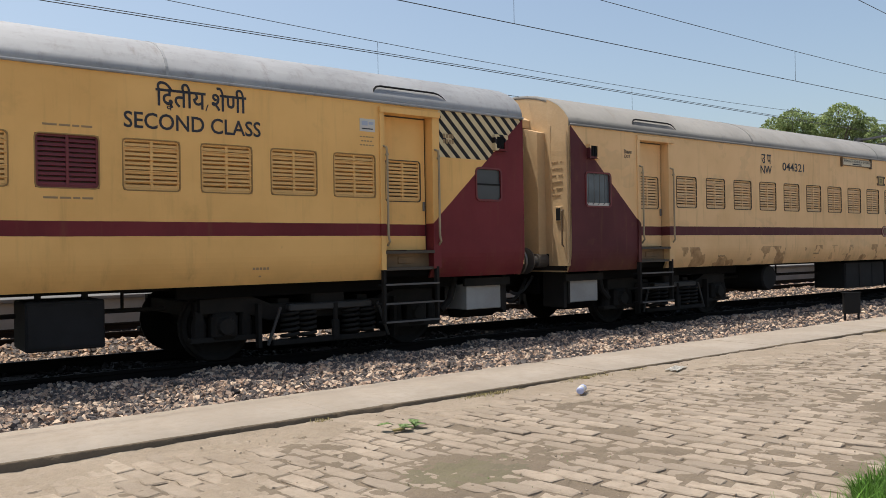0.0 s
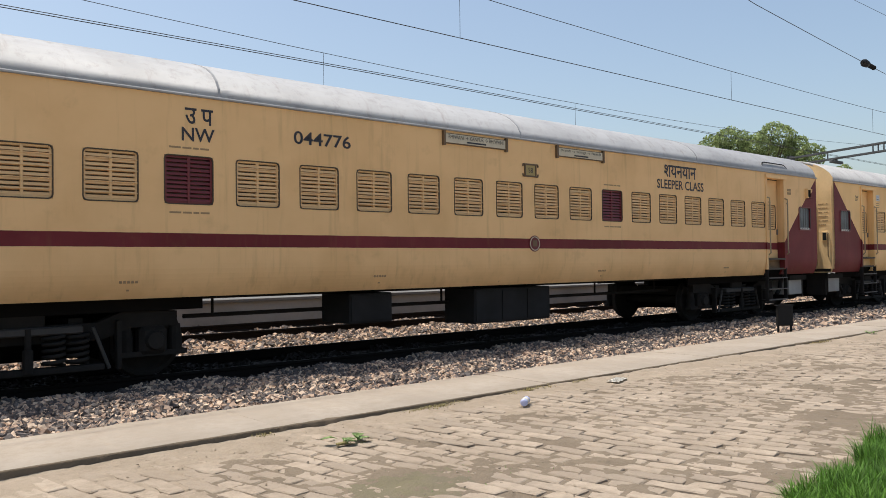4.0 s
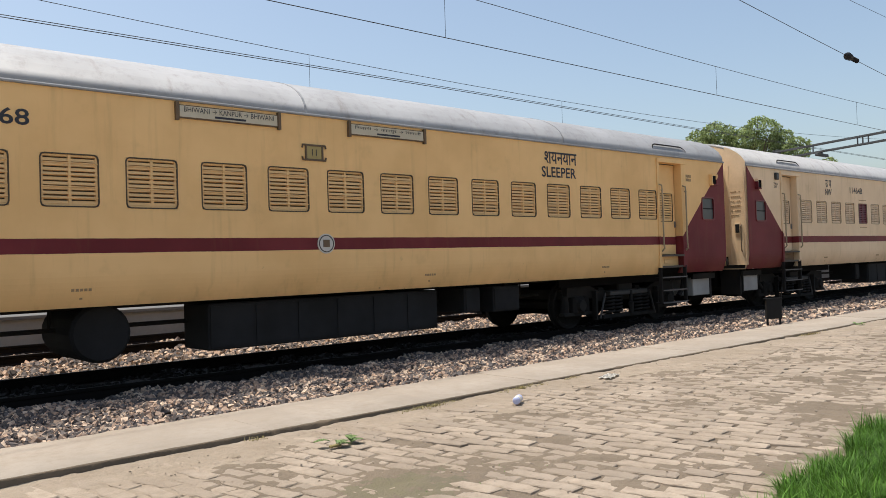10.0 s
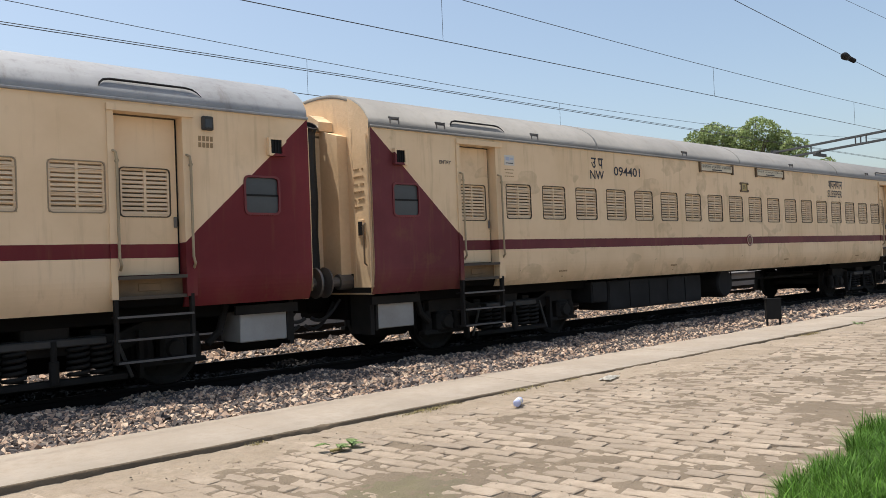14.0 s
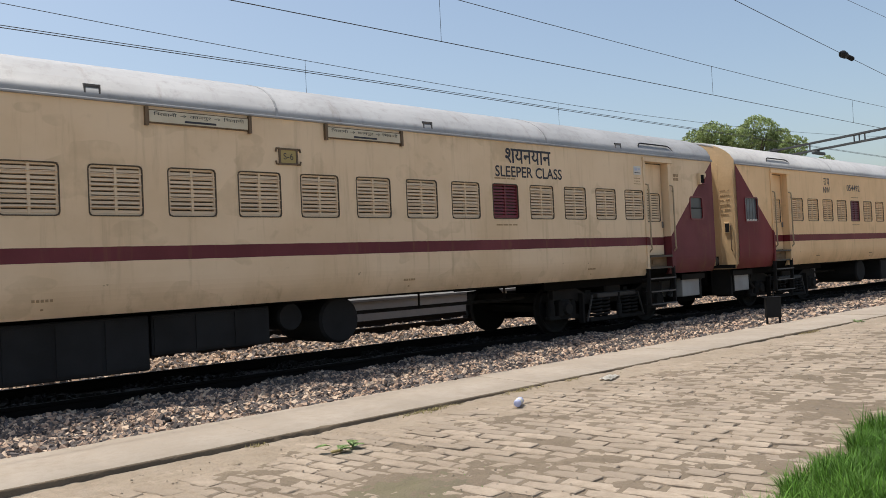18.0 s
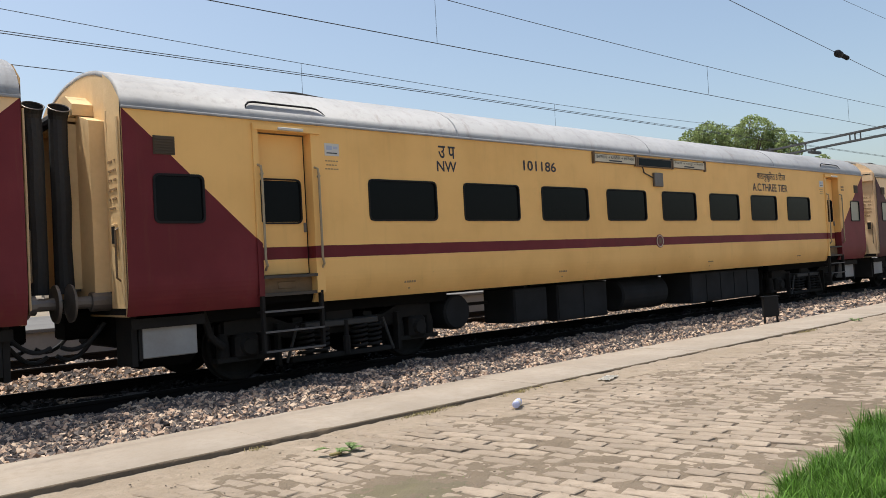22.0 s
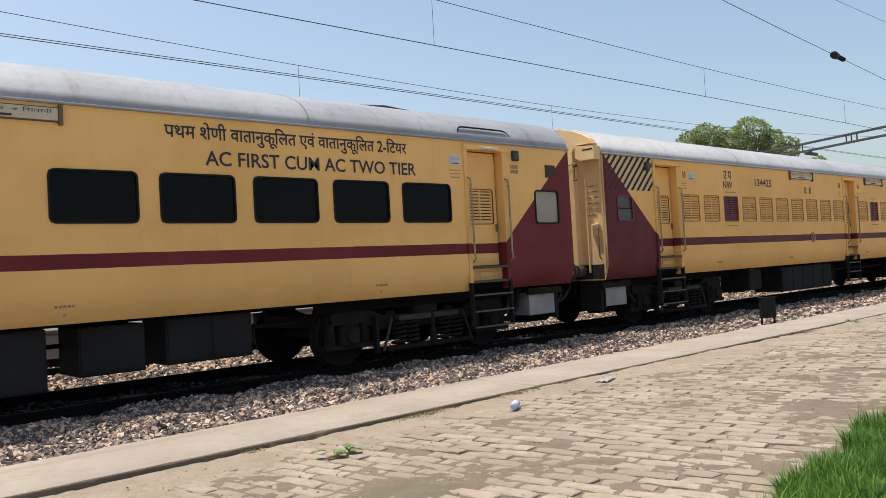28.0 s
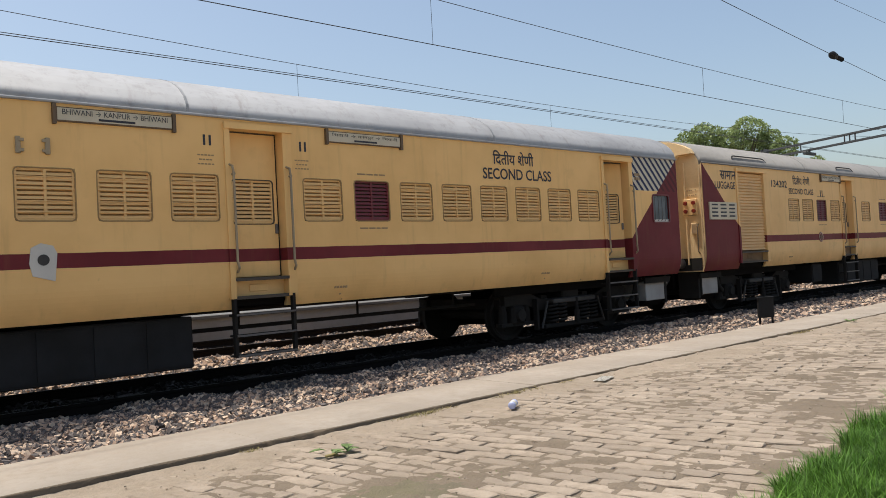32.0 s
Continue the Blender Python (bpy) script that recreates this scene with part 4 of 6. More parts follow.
        add_box(bm, mid - 0.13, mid + 0.13, -HALF + 0.105, -HALF + 0.122, 1.11, 1.20, 0.006)
        part("sill_panel", bm, TRIM[paint.name] if letter in "DELMN" else MAT["rusty"], sill)
        for x in () if van else (a - 0.02, b + 0.06):
            bm = boxed(x - 0.02, x + 0.02, -HALF - 0.02, -HALF + 0.05, 0.30, 1.06)
            part("step_stile", bm, MAT["gear"], root)
        for z in () if van else (0.84, 0.58, 0.33):
            bm = bmesh.new()
            add_box(bm, a - 0.02, b + 0.06, -HALF - 0.03, -HALF + 0.17, z - 0.03, z - 0.005)
            st = part("step", bm, MAT["gear"], root)
            bm = boxed(a - 0.02, b + 0.06, -HALF - 0.045, -HALF - 0.028, z - 0.024, z)
            part("step_nosing", bm, MAT["tread"], st)
        if slot:
            bm = bmesh.new()
            yy, zz = -1.47, 3.60
            add_tube(bm, [(a - 0.13, -1.60, 3.44), (a - 0.115, -1.588, 3.48), (a - 0.07, -1.570, 3.522), (a, -1.562, 3.538), (b + 0.08, -1.562, 3.538), (b + 0.16, -1.568, 3.525), (b + 0.22, -1.583, 3.49), (b + 0.27, -1.60, 3.44)], [0.004, 0.012, 0.015, 0.015, 0.014, 0.012, 0.008, 0.004], 6)
            part("rain_strip", bm, MAT["black"], root)
    # lettering
    for txt, x, z, h, squeeze in texts:
        me, w = lettering(txt, h, MAT["letter"], squeeze, 0.014)
        o = part("lettering", me, None, root)
        o.location = (x, side_y(z) - 0.005, z)
    for x0, x1, words in boards:
        bm = bmesh.new()
        add_box(bm, x0 - 0.05, x0 - 0.01, -HALF - 0.05, -HALF, 3.06, 3.28)
        add_box(bm, x1 + 0.01, x1 + 0.05, -HALF - 0.05, -HALF, 3.06, 3.28)
        add_box(bm, x0 - 0.02, x1 + 0.02, -HALF - 0.03, -HALF, 3.09, 3.25)
        f = part("route_board", bm, MAT["board_frame"], root, "cream destination board in a steel holder")
        bm = boxed(x0, x1, -HALF - 0.036, -HALF - 0.028, 3.105, 3.238)
        g = part("board_face", bm, MAT["dirt" if letter == "I" else "board"], f)
        me, w = lettering(words, 0.062, MAT["letter"])
        o = tagged(part("board_lettering", me, None, f), kind="stuff")
        k = (x1 - x0) * 0.92 / w
        o.location, o.scale = (x0 + (x1 - x0) * 0.04, -HALF - 0.040, 3.165), (k, 1, 1)
        bm = boxed(x0 + (x1 - x0) * 0.34, x0 + (x1 - x0) * 0.66, -HALF - 0.039, -HALF - 0.036, 3.12, 3.145)
        part("board_small_print", bm, MAT["letter"], f)
    for x in HOLDERS.get(letter, ()):
        for u, w in ((x - 0.145, 1), (x + 0.145, -1)):
            bm = boxed(u - 0.025, u + 0.025, -HALF - 0.03, -HALF, 2.72, 2.90, bevel=0.006)
            for z in (2.74, 2.85):
                add_box(bm, min(u, u + 0.055 * w), max(u, u + 0.055 * w), -HALF - 0.036, -HALF - 0.012, z, z + 0.03)
            part("plate_clip", bm, HANDRAIL, root, "empty painted clip for a coach plate")
    if marks_ii:
        for a, b in doors[-1:] + doors[:1]:
            for x in (a - 0.34, b + 0.26)[1 if a < 3 else 0:]:
                for k in (0, 1):
                    part("class_mark", boxed(x + k * 0.075, x + k * 0.075 + 0.028, -HALF - 0.005, -HALF, 2.94, 3.07), MAT["letter"], root)
                tagged(part("small_stencil", SMALL_STENCIL(), None, root), kind="stuff").location = (x - 0.08, -HALF, 2.70)
    if dark_board:
        f = part("display_case", boxed(dark_board, dark_board + 1.22, -HALF - 0.05, -HALF, 3.06, 3.25, bevel=0.01), MAT["board_frame"], root, "dark electronic destination display in a case")
        part("display_glass", boxed(dark_board + 0.04, dark_board + 1.18, -HALF - 0.054, -HALF - 0.048, 3.085, 3.225), MAT["glass"], f)
        if letter == "F":
            dark_board = 0
    if dark_board:
        f = part("junction_box", boxed(dark_board + 0.55, dark_board + 0.85, -HALF - 0.06, -HALF, 2.68, 2.96, bevel=0.01), MAT["steel"], root, "grey junction box on the side wall")
        bm = bmesh.new()
        add_tube(bm, [(dark_board + 0.2, -HALF - 0.02, 3.06), (dark_board + 0.22, -HALF - 0.03, 2.95), (dark_board + 0.55, -HALF - 0.03, 2.85)], 0.012, 6)
        part("cable", bm, MAT["rubber"], f)
    if plate:
        x, words = plate
        bm = bmesh.new()
        add_ring(bm, round_rect(x - 0.14, x + 0.14, 2.69, 2.91, 0.01), round_rect(x - 0.115, x + 0.115, 2.715, 2.885, 0.01), -HALF - 0.02, -HALF)
        for u in (-1, 1):
            for zz in (2.70, 2.90):
                add_tube(bm, [(x + u * 0.13, -HALF - 0.012, zz), (x + u * 0.175, -HALF - 0.012, zz), (x + u * 0.185, -HALF - 0.012, 2.8 + (zz - 2.8) * 0.6)], 0.014, 6)
        f = part("class_plate", bm, MAT["board_frame"], root, "brown steel holder with the coach's plate")
        bm = boxed(x - 0.13, x + 0.13, -HALF - 0.01, -HALF, 2.70, 2.90)
        part("plate_face", bm, MAT["plate"], f)
        me, w = lettering(words, 0.085, MAT["letter"])
        o = part("plate_lettering", me, None, f)
        o.location = (x - w / 2, -HALF - 0.014, 2.76)
    if letter == "N":
        bm = bmesh.new()
        add_prism(bm, [(emblem - 0.12, 1.42), (emblem + 0.10, 1.36), (emblem + 0.13, 1.66), (emblem + 0.09, 1.74), (emblem - 0.03, 1.77), (emblem - 0.13, 1.72), (emblem - 0.15, 1.55)], "y", -HALF - 0.010, -HALF)
        e = part("torn_paper", bm, MAT["white"], root, "torn pale paper stuck over the waist band")
        bm = bmesh.new()
        add_tube(bm, [(emblem - 0.01, -HALF - 0.014, 1.59), (emblem - 0.01, -HALF - 0.008, 1.59)], 0.06, 16)
        part("paper_print", bm, MAT["box_dim"], e)
    elif emblem:
        bm = bmesh.new()
        add_tube(bm, [(emblem, -HALF - 0.012, 1.577), (emblem, -HALF, 1.577)], 0.135, 24)
        pale = letter in "DEL"
        e = part("emblem", bm, MAT["white" if pale else "maroon"], root, "round pale paper emblem" if pale else "round maroon and cream emblem disc")
        bm = bmesh.new()
        circ = lambda r: [(emblem + r * math.cos(a), 1.577 + r * math.sin(a)) for a in (2 * math.pi * k / 24 for k in range(24))]
        add_ring(bm, circ(0.118), circ(0.106), -HALF - 0.018, -HALF - 0.008)
        part("emblem_ring", bm, MAT["box_dim" if pale else "board"], e)
        bm = boxed(emblem - 0.05, emblem + 0.05, -HALF - 0.018, -HALF - 0.010, 1.53, 1.63)
        part("emblem_mark", bm, MAT["board_frame"], e)
    # stencilled notes, too small to read, and a card by the door
    bm = bmesh.new()
    for x, z in ((19.8, 2.9), (19.8, 2.82)):
        for k in range(4):
            add_box(bm, x + k * 0.05, x + k * 0.05 + 0.036, -HALF - 0.004, -HALF, z, z + 0.06)
    for x in (4.1, 7.6, 12.6, 16.9):
        for k in range(5):
            add_box(bm, x + k * 0.045, x + k * 0.045 + 0.03, side_y(1.1) - 0.004, side_y(1.1) + 0.02, 1.08, 1.11)
        add_box(bm, x + 0.09, x + 0.12, side_y(1.0) - 0.004, side_y(1.0) + 0.02, 0.99, 1.05)
    tagged(part("stencil", bm, MAT["faded_print"], root), kind="stuff")
    for x in ((2.80,) if letter in "DEGJL" else (3.06,) if letter in "MN" else ()) + ((18.42,) if letter in "AHJL" else ()):
        card = part("notice_card", boxed(x, x + 0.235, -HALF - 0.005, -HALF, 2.89, 3.06), MAT["white"], root, "white paper notice pasted by the door")
        bm = boxed(x + 0.03, x + 0.12, -HALF - 0.007, -HALF - 0.004, 2.97, 3.03)
        add_box(bm, x + 0.14, x + 0.21, -HALF - 0.007, -HALF - 0.004, 2.985, 3.02)
        part("card_print", bm, MAT["card_blue"], card)
        part("card_line", boxed(x + 0.03, x + 0.20, -HALF - 0.007, -HALF - 0.004, 2.92, 2.935), MAT["letter"], card)
        if letter not in "MN":
            tagged(part("small_stencil", SMALL_STENCIL(), None, root), kind="stuff").location = (x, -HALF, 2.70)
    if ac:
        for x in (2.4, LENGTH - 3.9):
            bm = boxed(x, x + 1.5, -0.45, 0.45, CROWN - 0.10, CROWN + 0.02, bevel=0.03)
            u = part("roof_unit", bm, roof, root, "low roof-mounted air-conditioning unit")
            for x1, w in ((x + 0.10, 0.22), (x + 1.15, 0.28)):
                part("unit_vent", boxed(x1, x1 + w, -0.3, 0.3, CROWN + 0.015, CROWN + 0.06, bevel=0.015), MAT["box_dim"], u)
            part("unit_pipe", add_tube(bmesh.new(), [(x + 0.2, -0.40, CROWN + 0.01), (x + 0.7, -0.42, CROWN + 0.045), (x + 1.3, -0.40, CROWN + 0.01)], 0.02, 6), MAT["box_dim"], u)
    else:
        for x in (2.75, 5.85, 8.05, 11.0, 14.0, 17.1):
            bm = boxed(x - 0.20, x + 0.20, -0.30, 0.30, CROWN + 0.012, CROWN + 0.045, bevel=0.008)
            add_box(bm, x - 0.15, x + 0.15, -0.22, 0.22, CROWN - 0.02, CROWN + 0.02)
            part("roof_ventilator", bm, MAT["box_dim"], root, "low dark ventilator on the roof")
    if letter in "GH":
        for x in (0.45, 1.35, 3.5, 8.2, 13.1, 17.9):
            bm = bmesh.new()
            for u in (x, x + 0.16):
                add_box(bm, u, u + 0.02, -1.61, -1.55, GUTTER + 0.01, GUTTER + 0.17)
            add_box(bm, x, x + 0.18, -1.60, -1.575, GUTTER + 0.14, GUTTER + 0.17)
            part("gutter_bracket", bm, MAT["tread"], root)
    COACHES.append(root)
    return root


HANDRAIL = plain("worn_painted_rail", (0.42, 0.33, 0.20), (0.24, 0.19, 0.13), 0.5, 0.2)
CACHE = {}


def W_FRAME(w, kind, paint, soft=False):
    key = ("frame", round(w, 2), kind, paint.name if kind != "ac" else "", soft)
    if key not in CACHE:
        CACHE[key] = frame_mesh(w, 0.572, MAT["black"] if kind == "ac" else SHADE[paint.name] if soft else MAT["gasket_and_shade"], 0.06 if kind == "ac" else 0.045, lip=0.016 if kind == "ac" else 0.007, proud=0.014 if kind == "ac" else 0.006)
    return CACHE[key]


def W_FILL(w, kind, paint, soft=False):
    key = ("fill", round(w, 2), kind, paint.name, soft)
    if key not in CACHE:
        if kind == "ac":
            CACHE[key] = mesh_of("pane", boxed(-w / 2, w / 2, 0.0, 0.012, -0.286, 0.286), MAT["glass"])
        else:
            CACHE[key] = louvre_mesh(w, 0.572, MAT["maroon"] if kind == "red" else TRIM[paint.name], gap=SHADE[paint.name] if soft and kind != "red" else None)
    return CACHE[key]


def W_BAR(w, paint):
    key = ("bar", round(w, 2), paint.name)
    if key not in CACHE:
        bm = bmesh.new()
        add_tube(bm, [(-w / 2, 0, 0), (w / 2, 0, 0)], 0.006, 5)
        CACHE[key] = mesh_of("guard_bar", bm, TRIM[paint.name])
    return CACHE[key]


def W_PRINT():
    if "print" not in CACHE:
        bm = bmesh.new()
        for x0, x1 in ((-0.24, -0.10), (-0.08, 0.03), (0.05, 0.12), (0.14, 0.25)):
            add_box(bm, x0, x1, -0.003, 0.0, 0.0, 0.022)
        CACHE["print"] = mesh_of("window_print", bm, MAT["faded_print"])
    return CACHE["print"]


def SMALL_STENCIL():
    if "stencil" not in CACHE:
        bm = bmesh.new()
        for r in range(3):
            for k in range(5 - r % 2):
                add_box(bm, k * 0.045 + 0.02 * (r % 2), k * 0.045 + 0.032 + 0.02 * (r % 2), -0.003, 0.0, r * 0.055, r * 0.055 + 0.016)
        CACHE["stencil"] = mesh_of("small_stencil", bm, MAT["faded_print"])
    return CACHE["stencil"]


def T_FRAME(w, pane, h):
    key = ("toilet", round(w, 2), pane)
    if key not in CACHE:
        CACHE[key] = frame_mesh(w, h, MAT["black"] if pane == "milk" else MAT["maroon"], 0.05, "toilet_window", 0.022)
    return CACHE[key]


def T_PANE(w, h, mat):
    key = ("tpane", round(w, 2), h, mat)
    if key not in CACHE:
        CACHE[key] = mesh_of("pane", boxed(-w / 2, w / 2, 0.0, 0.01, -h / 2, h / 2), MAT[mat])
    return CACHE[key]


def T_BAR(w):
    if ("tbar", w) not in CACHE:
        CACHE["tbar", w] = mesh_of("glazing_bar", boxed(-w / 2, w / 2, 0.0, 0.03, -0.012, 0.012), MAT["black"])
    return CACHE["tbar", w]


def T_ROD():
    if "rod" not in CACHE:
        bm = bmesh.new()
        add_tube(bm, [(0, 0.03, -0.25), (0, 0.0, -0.22), (0, -0.004, 0.24), (0, 0.03, 0.28)], 0.006, 5)
        CACHE["rod"] = mesh_of("guard_bar", bm, MAT["tread"])
    return CACHE["rod"]


TRIM, SHADE = {}, {}


def paint_of(name, base, **k):
    m = livery(name, base, **k)
    # darkened copy of the paint: shade put into shutter slots and window outlines
    SHADE[name] = plain(name + "_shaded_recess", tuple(c * 0.42 for c in base), tuple(c * 0.30 for c in base), 0.75)
    TRIM[name] = plain(name + "_trim", tuple(c * 0.97 for c in base), tuple(c * 0.76 for c in base), 0.6)
    return m


SILVER = roof_paint("silver_roof_paint", (0.36, 0.363, 0.368), 0.6)
DULL = roof_paint("dull_grey_roof_paint", (0.24, 0.232, 0.217), 0.7)
BRIGHT = roof_paint("bright_aluminium_roof_paint", (0.345, 0.355, 0.372), 0.55)
ROUTE_E, ROUTE_H = "BHIWANI \u2192 KANPUR \u2192 BHIWANI", "\u093f\u092d\u0935\u093e\u0928\u0940 \u2192 \u0915\u093e\u0928\u092a\u0941\u0930 \u2192 \u093f\u092d\u0935\u093e\u0928\u0940"
SLEEPER = [(3.111 + 0.899 * k, 0.595, "shut") for k in range(18)]
AIRCON = [(4.15 + 1.852 * k, 1.26, "ac") for k in range(8)]
AIRCON_K = [(4.285 + 1.857 * k, 1.25, "ac") for k in range(8)]
END_DOORS = ((1.78, 2.58), (18.79, 19.60))
MID_DOOR = (11.11, 11.87)


def reds(ws, *idx):
    return [(a, w, "red" if i in idx else k) for i, (a, w, k) in enumerate(ws)]


UP = "\u0909 \u092a"
SHAYANYAN = "\u0936\u092f\u0928\u092f\u093e\u0928"


def marks(number, title, tx, native="", nx=5.55, num_x=6.35, h=0.185, tz=2.70, tw=1.0, exits=True, extra=()):
    out = [(UP, nx + 0.04, 2.965, 0.19, 0.84), ("NW", nx, 2.755, 0.165, 1.0)] if nx else []
    if number:
        out.append((number, num_x + 0.02, 2.85, 0.175, 1.27))
    if title:
        out.append((title, tx, tz, h, tw * (1.13 if title == "SLEEPER" else 1.0)))
    if native:
        out.append((native, tx + 0.08, tz + 0.235, 0.215, 0.84) if title == "SLEEPER" else (native, tx + 0.25, tz + 0.235, 0.25, 0.95))
    if exits:
        out += [("EXIT", 1.39, 2.835, 0.055, 1.0), ("\u093f\u0928\u0915\u093e\u0938", 1.38, 2.905, 0.075, 1.0)]
    return out + list(extra)


BOX_S = ((8.7, 12.7, 0.26, 0.85), (14.3, 15.0, 0.34, 0.85))
BOX_F = ((7.35, 8.1, 0.42, 0.85), (9.75, 11.55, 0.28, 0.85))
BOX_M = ((5.95, 6.55, 0.36, 0.85), (7.65, 10.65, 0.22, 0.85))
BOX_J = ((6.66, 7.51, 0.25, 0.84), (7.79, 9.25, 0.20, 0.86), (12.25, 15.3, 0.20, 0.86))
BOX_K = ((5.36, 6.35, 0.18, 0.82), (6.75, 7.55, 0.25, 0.84), (7.81, 9.38, 0.18, 0.86), (12.14, 15.25, 0.17, 0.86))
BOX_L = ((6.3, 7.44, 0.2, 0.86), (9.44, 12.57, 0.17, 0.86), (12.9, 13.65, 0.28, 0.84), (13.9, 15.04, 0.30, 0.86))
TANK = ((6.35, 0.60, 0.27, 1.0), (7.4, 0.6, 0.30, 1.0))
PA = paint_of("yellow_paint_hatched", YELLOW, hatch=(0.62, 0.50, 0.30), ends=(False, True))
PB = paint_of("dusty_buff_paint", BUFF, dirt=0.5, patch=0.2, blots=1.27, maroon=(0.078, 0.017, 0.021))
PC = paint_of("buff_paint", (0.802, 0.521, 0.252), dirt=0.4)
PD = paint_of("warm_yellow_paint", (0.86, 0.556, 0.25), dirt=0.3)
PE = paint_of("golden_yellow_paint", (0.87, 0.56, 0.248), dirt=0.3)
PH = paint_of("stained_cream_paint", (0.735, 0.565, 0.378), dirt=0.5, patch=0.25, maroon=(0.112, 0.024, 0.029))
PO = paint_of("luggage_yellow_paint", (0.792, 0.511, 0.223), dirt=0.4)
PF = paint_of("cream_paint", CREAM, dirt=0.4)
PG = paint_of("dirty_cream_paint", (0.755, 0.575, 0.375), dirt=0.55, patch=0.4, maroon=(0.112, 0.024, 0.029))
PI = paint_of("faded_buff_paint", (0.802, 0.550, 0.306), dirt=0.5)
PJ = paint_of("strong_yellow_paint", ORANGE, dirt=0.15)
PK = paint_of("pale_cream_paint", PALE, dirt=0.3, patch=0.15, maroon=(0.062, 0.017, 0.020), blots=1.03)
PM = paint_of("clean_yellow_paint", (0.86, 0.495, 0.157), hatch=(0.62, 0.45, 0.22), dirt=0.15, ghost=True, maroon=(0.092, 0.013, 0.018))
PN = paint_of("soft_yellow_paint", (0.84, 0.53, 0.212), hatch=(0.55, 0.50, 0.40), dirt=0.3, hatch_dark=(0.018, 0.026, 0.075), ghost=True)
SECOND = [(3.08 + 0.840 * k, 0.61, "red" if k == 2 else "shut") for k in range(10)] + [(12.47 + 0.833 * k, 0.62, "red" if k == 1 else "shut") for k in range(8)]
SECOND_A = [(3.0 + 0.87 * k, 0.62, "shut") for k in range(9)] + [(18.335 - 0.875 * k, 0.63, "red" if k == 4 else "shut") for k in range(7)]
SECOND_M = [(10.755 - 0.849 * k, 0.64, "red" if k == 7 else "shut") for k in range(10)] + [(12.53, 0.63, "shut"), (13.365, 0.60, "red")] + [(14.22 + 0.848 * k, 0.65, "shut") for k in range(6)]
FIRST = [(4.3, 1.26, "ac"), (6.35, 1.26, "ac"), (8.33, 1.27, "ac"), (10.13, 0.94, "ac"), (11.58, 0.97, "ac")] + [(13.06 + 1.217 * k, 0.94, "ac") for k in range(5)]
LUGGAGE = [(4.5, 0.60, "shut"), (5.32, 0.62, "shut"), (6.17, 0.60, "red"), (7.05, 0.6, "shut"), (9.25, 0.62, "shut"), (10.6, 0.62, "red"), (11.5, 0.62, "shut"), (12.4, 0.62, "shut")]
TWO = ((8.84, 10.14, ROUTE_E), (11.30, 12.60, ROUTE_H))
DWITIYA = "\u093f\u0926\u0924\u0940\u092f \u0936\u0947\u0923\u0940"
VATANUKULIT, TIER = "\u0935\u093e\u0924\u093e\u0928\u0941\u0915\u0942\u093f\u0932\u0924", "\u093f\u091f\u092f\u0930"
LETTER_A = [(DWITIYA, 15.76, 2.955, 0.30, 0.85), ("\u0935", 15.88, 2.93, 0.07, 1.0), ("/", 16.33, 2.96, 0.08, 1.2)]
coach("A", PA, SILVER, SECOND_A, END_DOORS + (MID_DOOR,), marks("", "SECOND CLASS", 15.41, "", 0, exits=False, extra=LETTER_A, tw=0.90), TWO, None, 9.0, ((14.45, 15.25, 0.26, 0.80), (8.0, 10.6, 0.25, 0.85)), (), label="yellow second class coach with maroon ends and hatching", marks_ii=True)
coach("B", PB, DULL, SLEEPER, END_DOORS, marks("044321", "SLEEPER", 15.27, SHAYANYAN, tw=0.9), TWO, (10.7, "S9"), 10.85, ((9.45, 11.37, 0.24, 0.85), (11.48, 13.24, 0.28, 0.85), (13.43, 13.83, 0.45, 0.85), (14.68, 15.37, 0.42, 0.85)), TANK[:1], label="dusty buff sleeper coach with a worn maroon band", face=(0.64, 0.47, 0.28), pane="bars")
coach("C", PC, SILVER, reds(SLEEPER, 2, 11), END_DOORS, marks("044776", "SLEEPER CLASS", 14.43, SHAYANYAN, 4.82, 6.30, exits=False), ((8.92, 10.19, ROUTE_E), (11.49, 12.69, ROUTE_H)), (10.8, "S8"), 10.88, BOX_F, (), label="buff sleeper coach with two maroon shutters", face=(0.64, 0.47, 0.28), pane="bars")
coach("D", PD, SILVER, SLEEPER, END_DOORS, marks("054780", "SLEEPER", 15.27, SHAYANYAN, tw=0.9), TWO, (10.7, "S7"), 10.85, ((6.67, 8.41, 0.30, 0.85), (11.08, 13.30, 0.26, 0.85), (13.62, 13.97, 0.45, 0.85), (14.27, 14.9, 0.42, 0.85)), (), label="yellow sleeper coach with maroon ends", slot=False, pane="bars", louvres=False)
coach("E", PE, SILVER, SLEEPER, END_DOORS, marks("124168", "SLEEPER", 15.27, SHAYANYAN, tw=0.9), TWO, (10.7, "11"), 10.85, ((9.27, 13.04, 0.26, 0.85), (13.62, 13.97, 0.45, 0.85), (14.27, 14.9, 0.42, 0.85)), ((8.0, 0.58, 0.34, 1.0),), label="yellow sleeper coach with dark maroon ends")
coach("F", PF, SILVER, reds(SLEEPER, 4, 13), END_DOORS, marks("114648", "SLEEPER CLASS", 14.40, SHAYANYAN, 4.25, 5.83), ((10.11, 11.34, ROUTE_H), (11.45, 12.71, ROUTE_E)), (10.73, "S-4"), 0, ((6.72, 6.98, 0.42, 0.85), (7.61, 10.91, 0.28, 0.85)), (), label="cream sleeper coach with maroon ends", lamps=True, face=CREAM, dark_board=8.84)
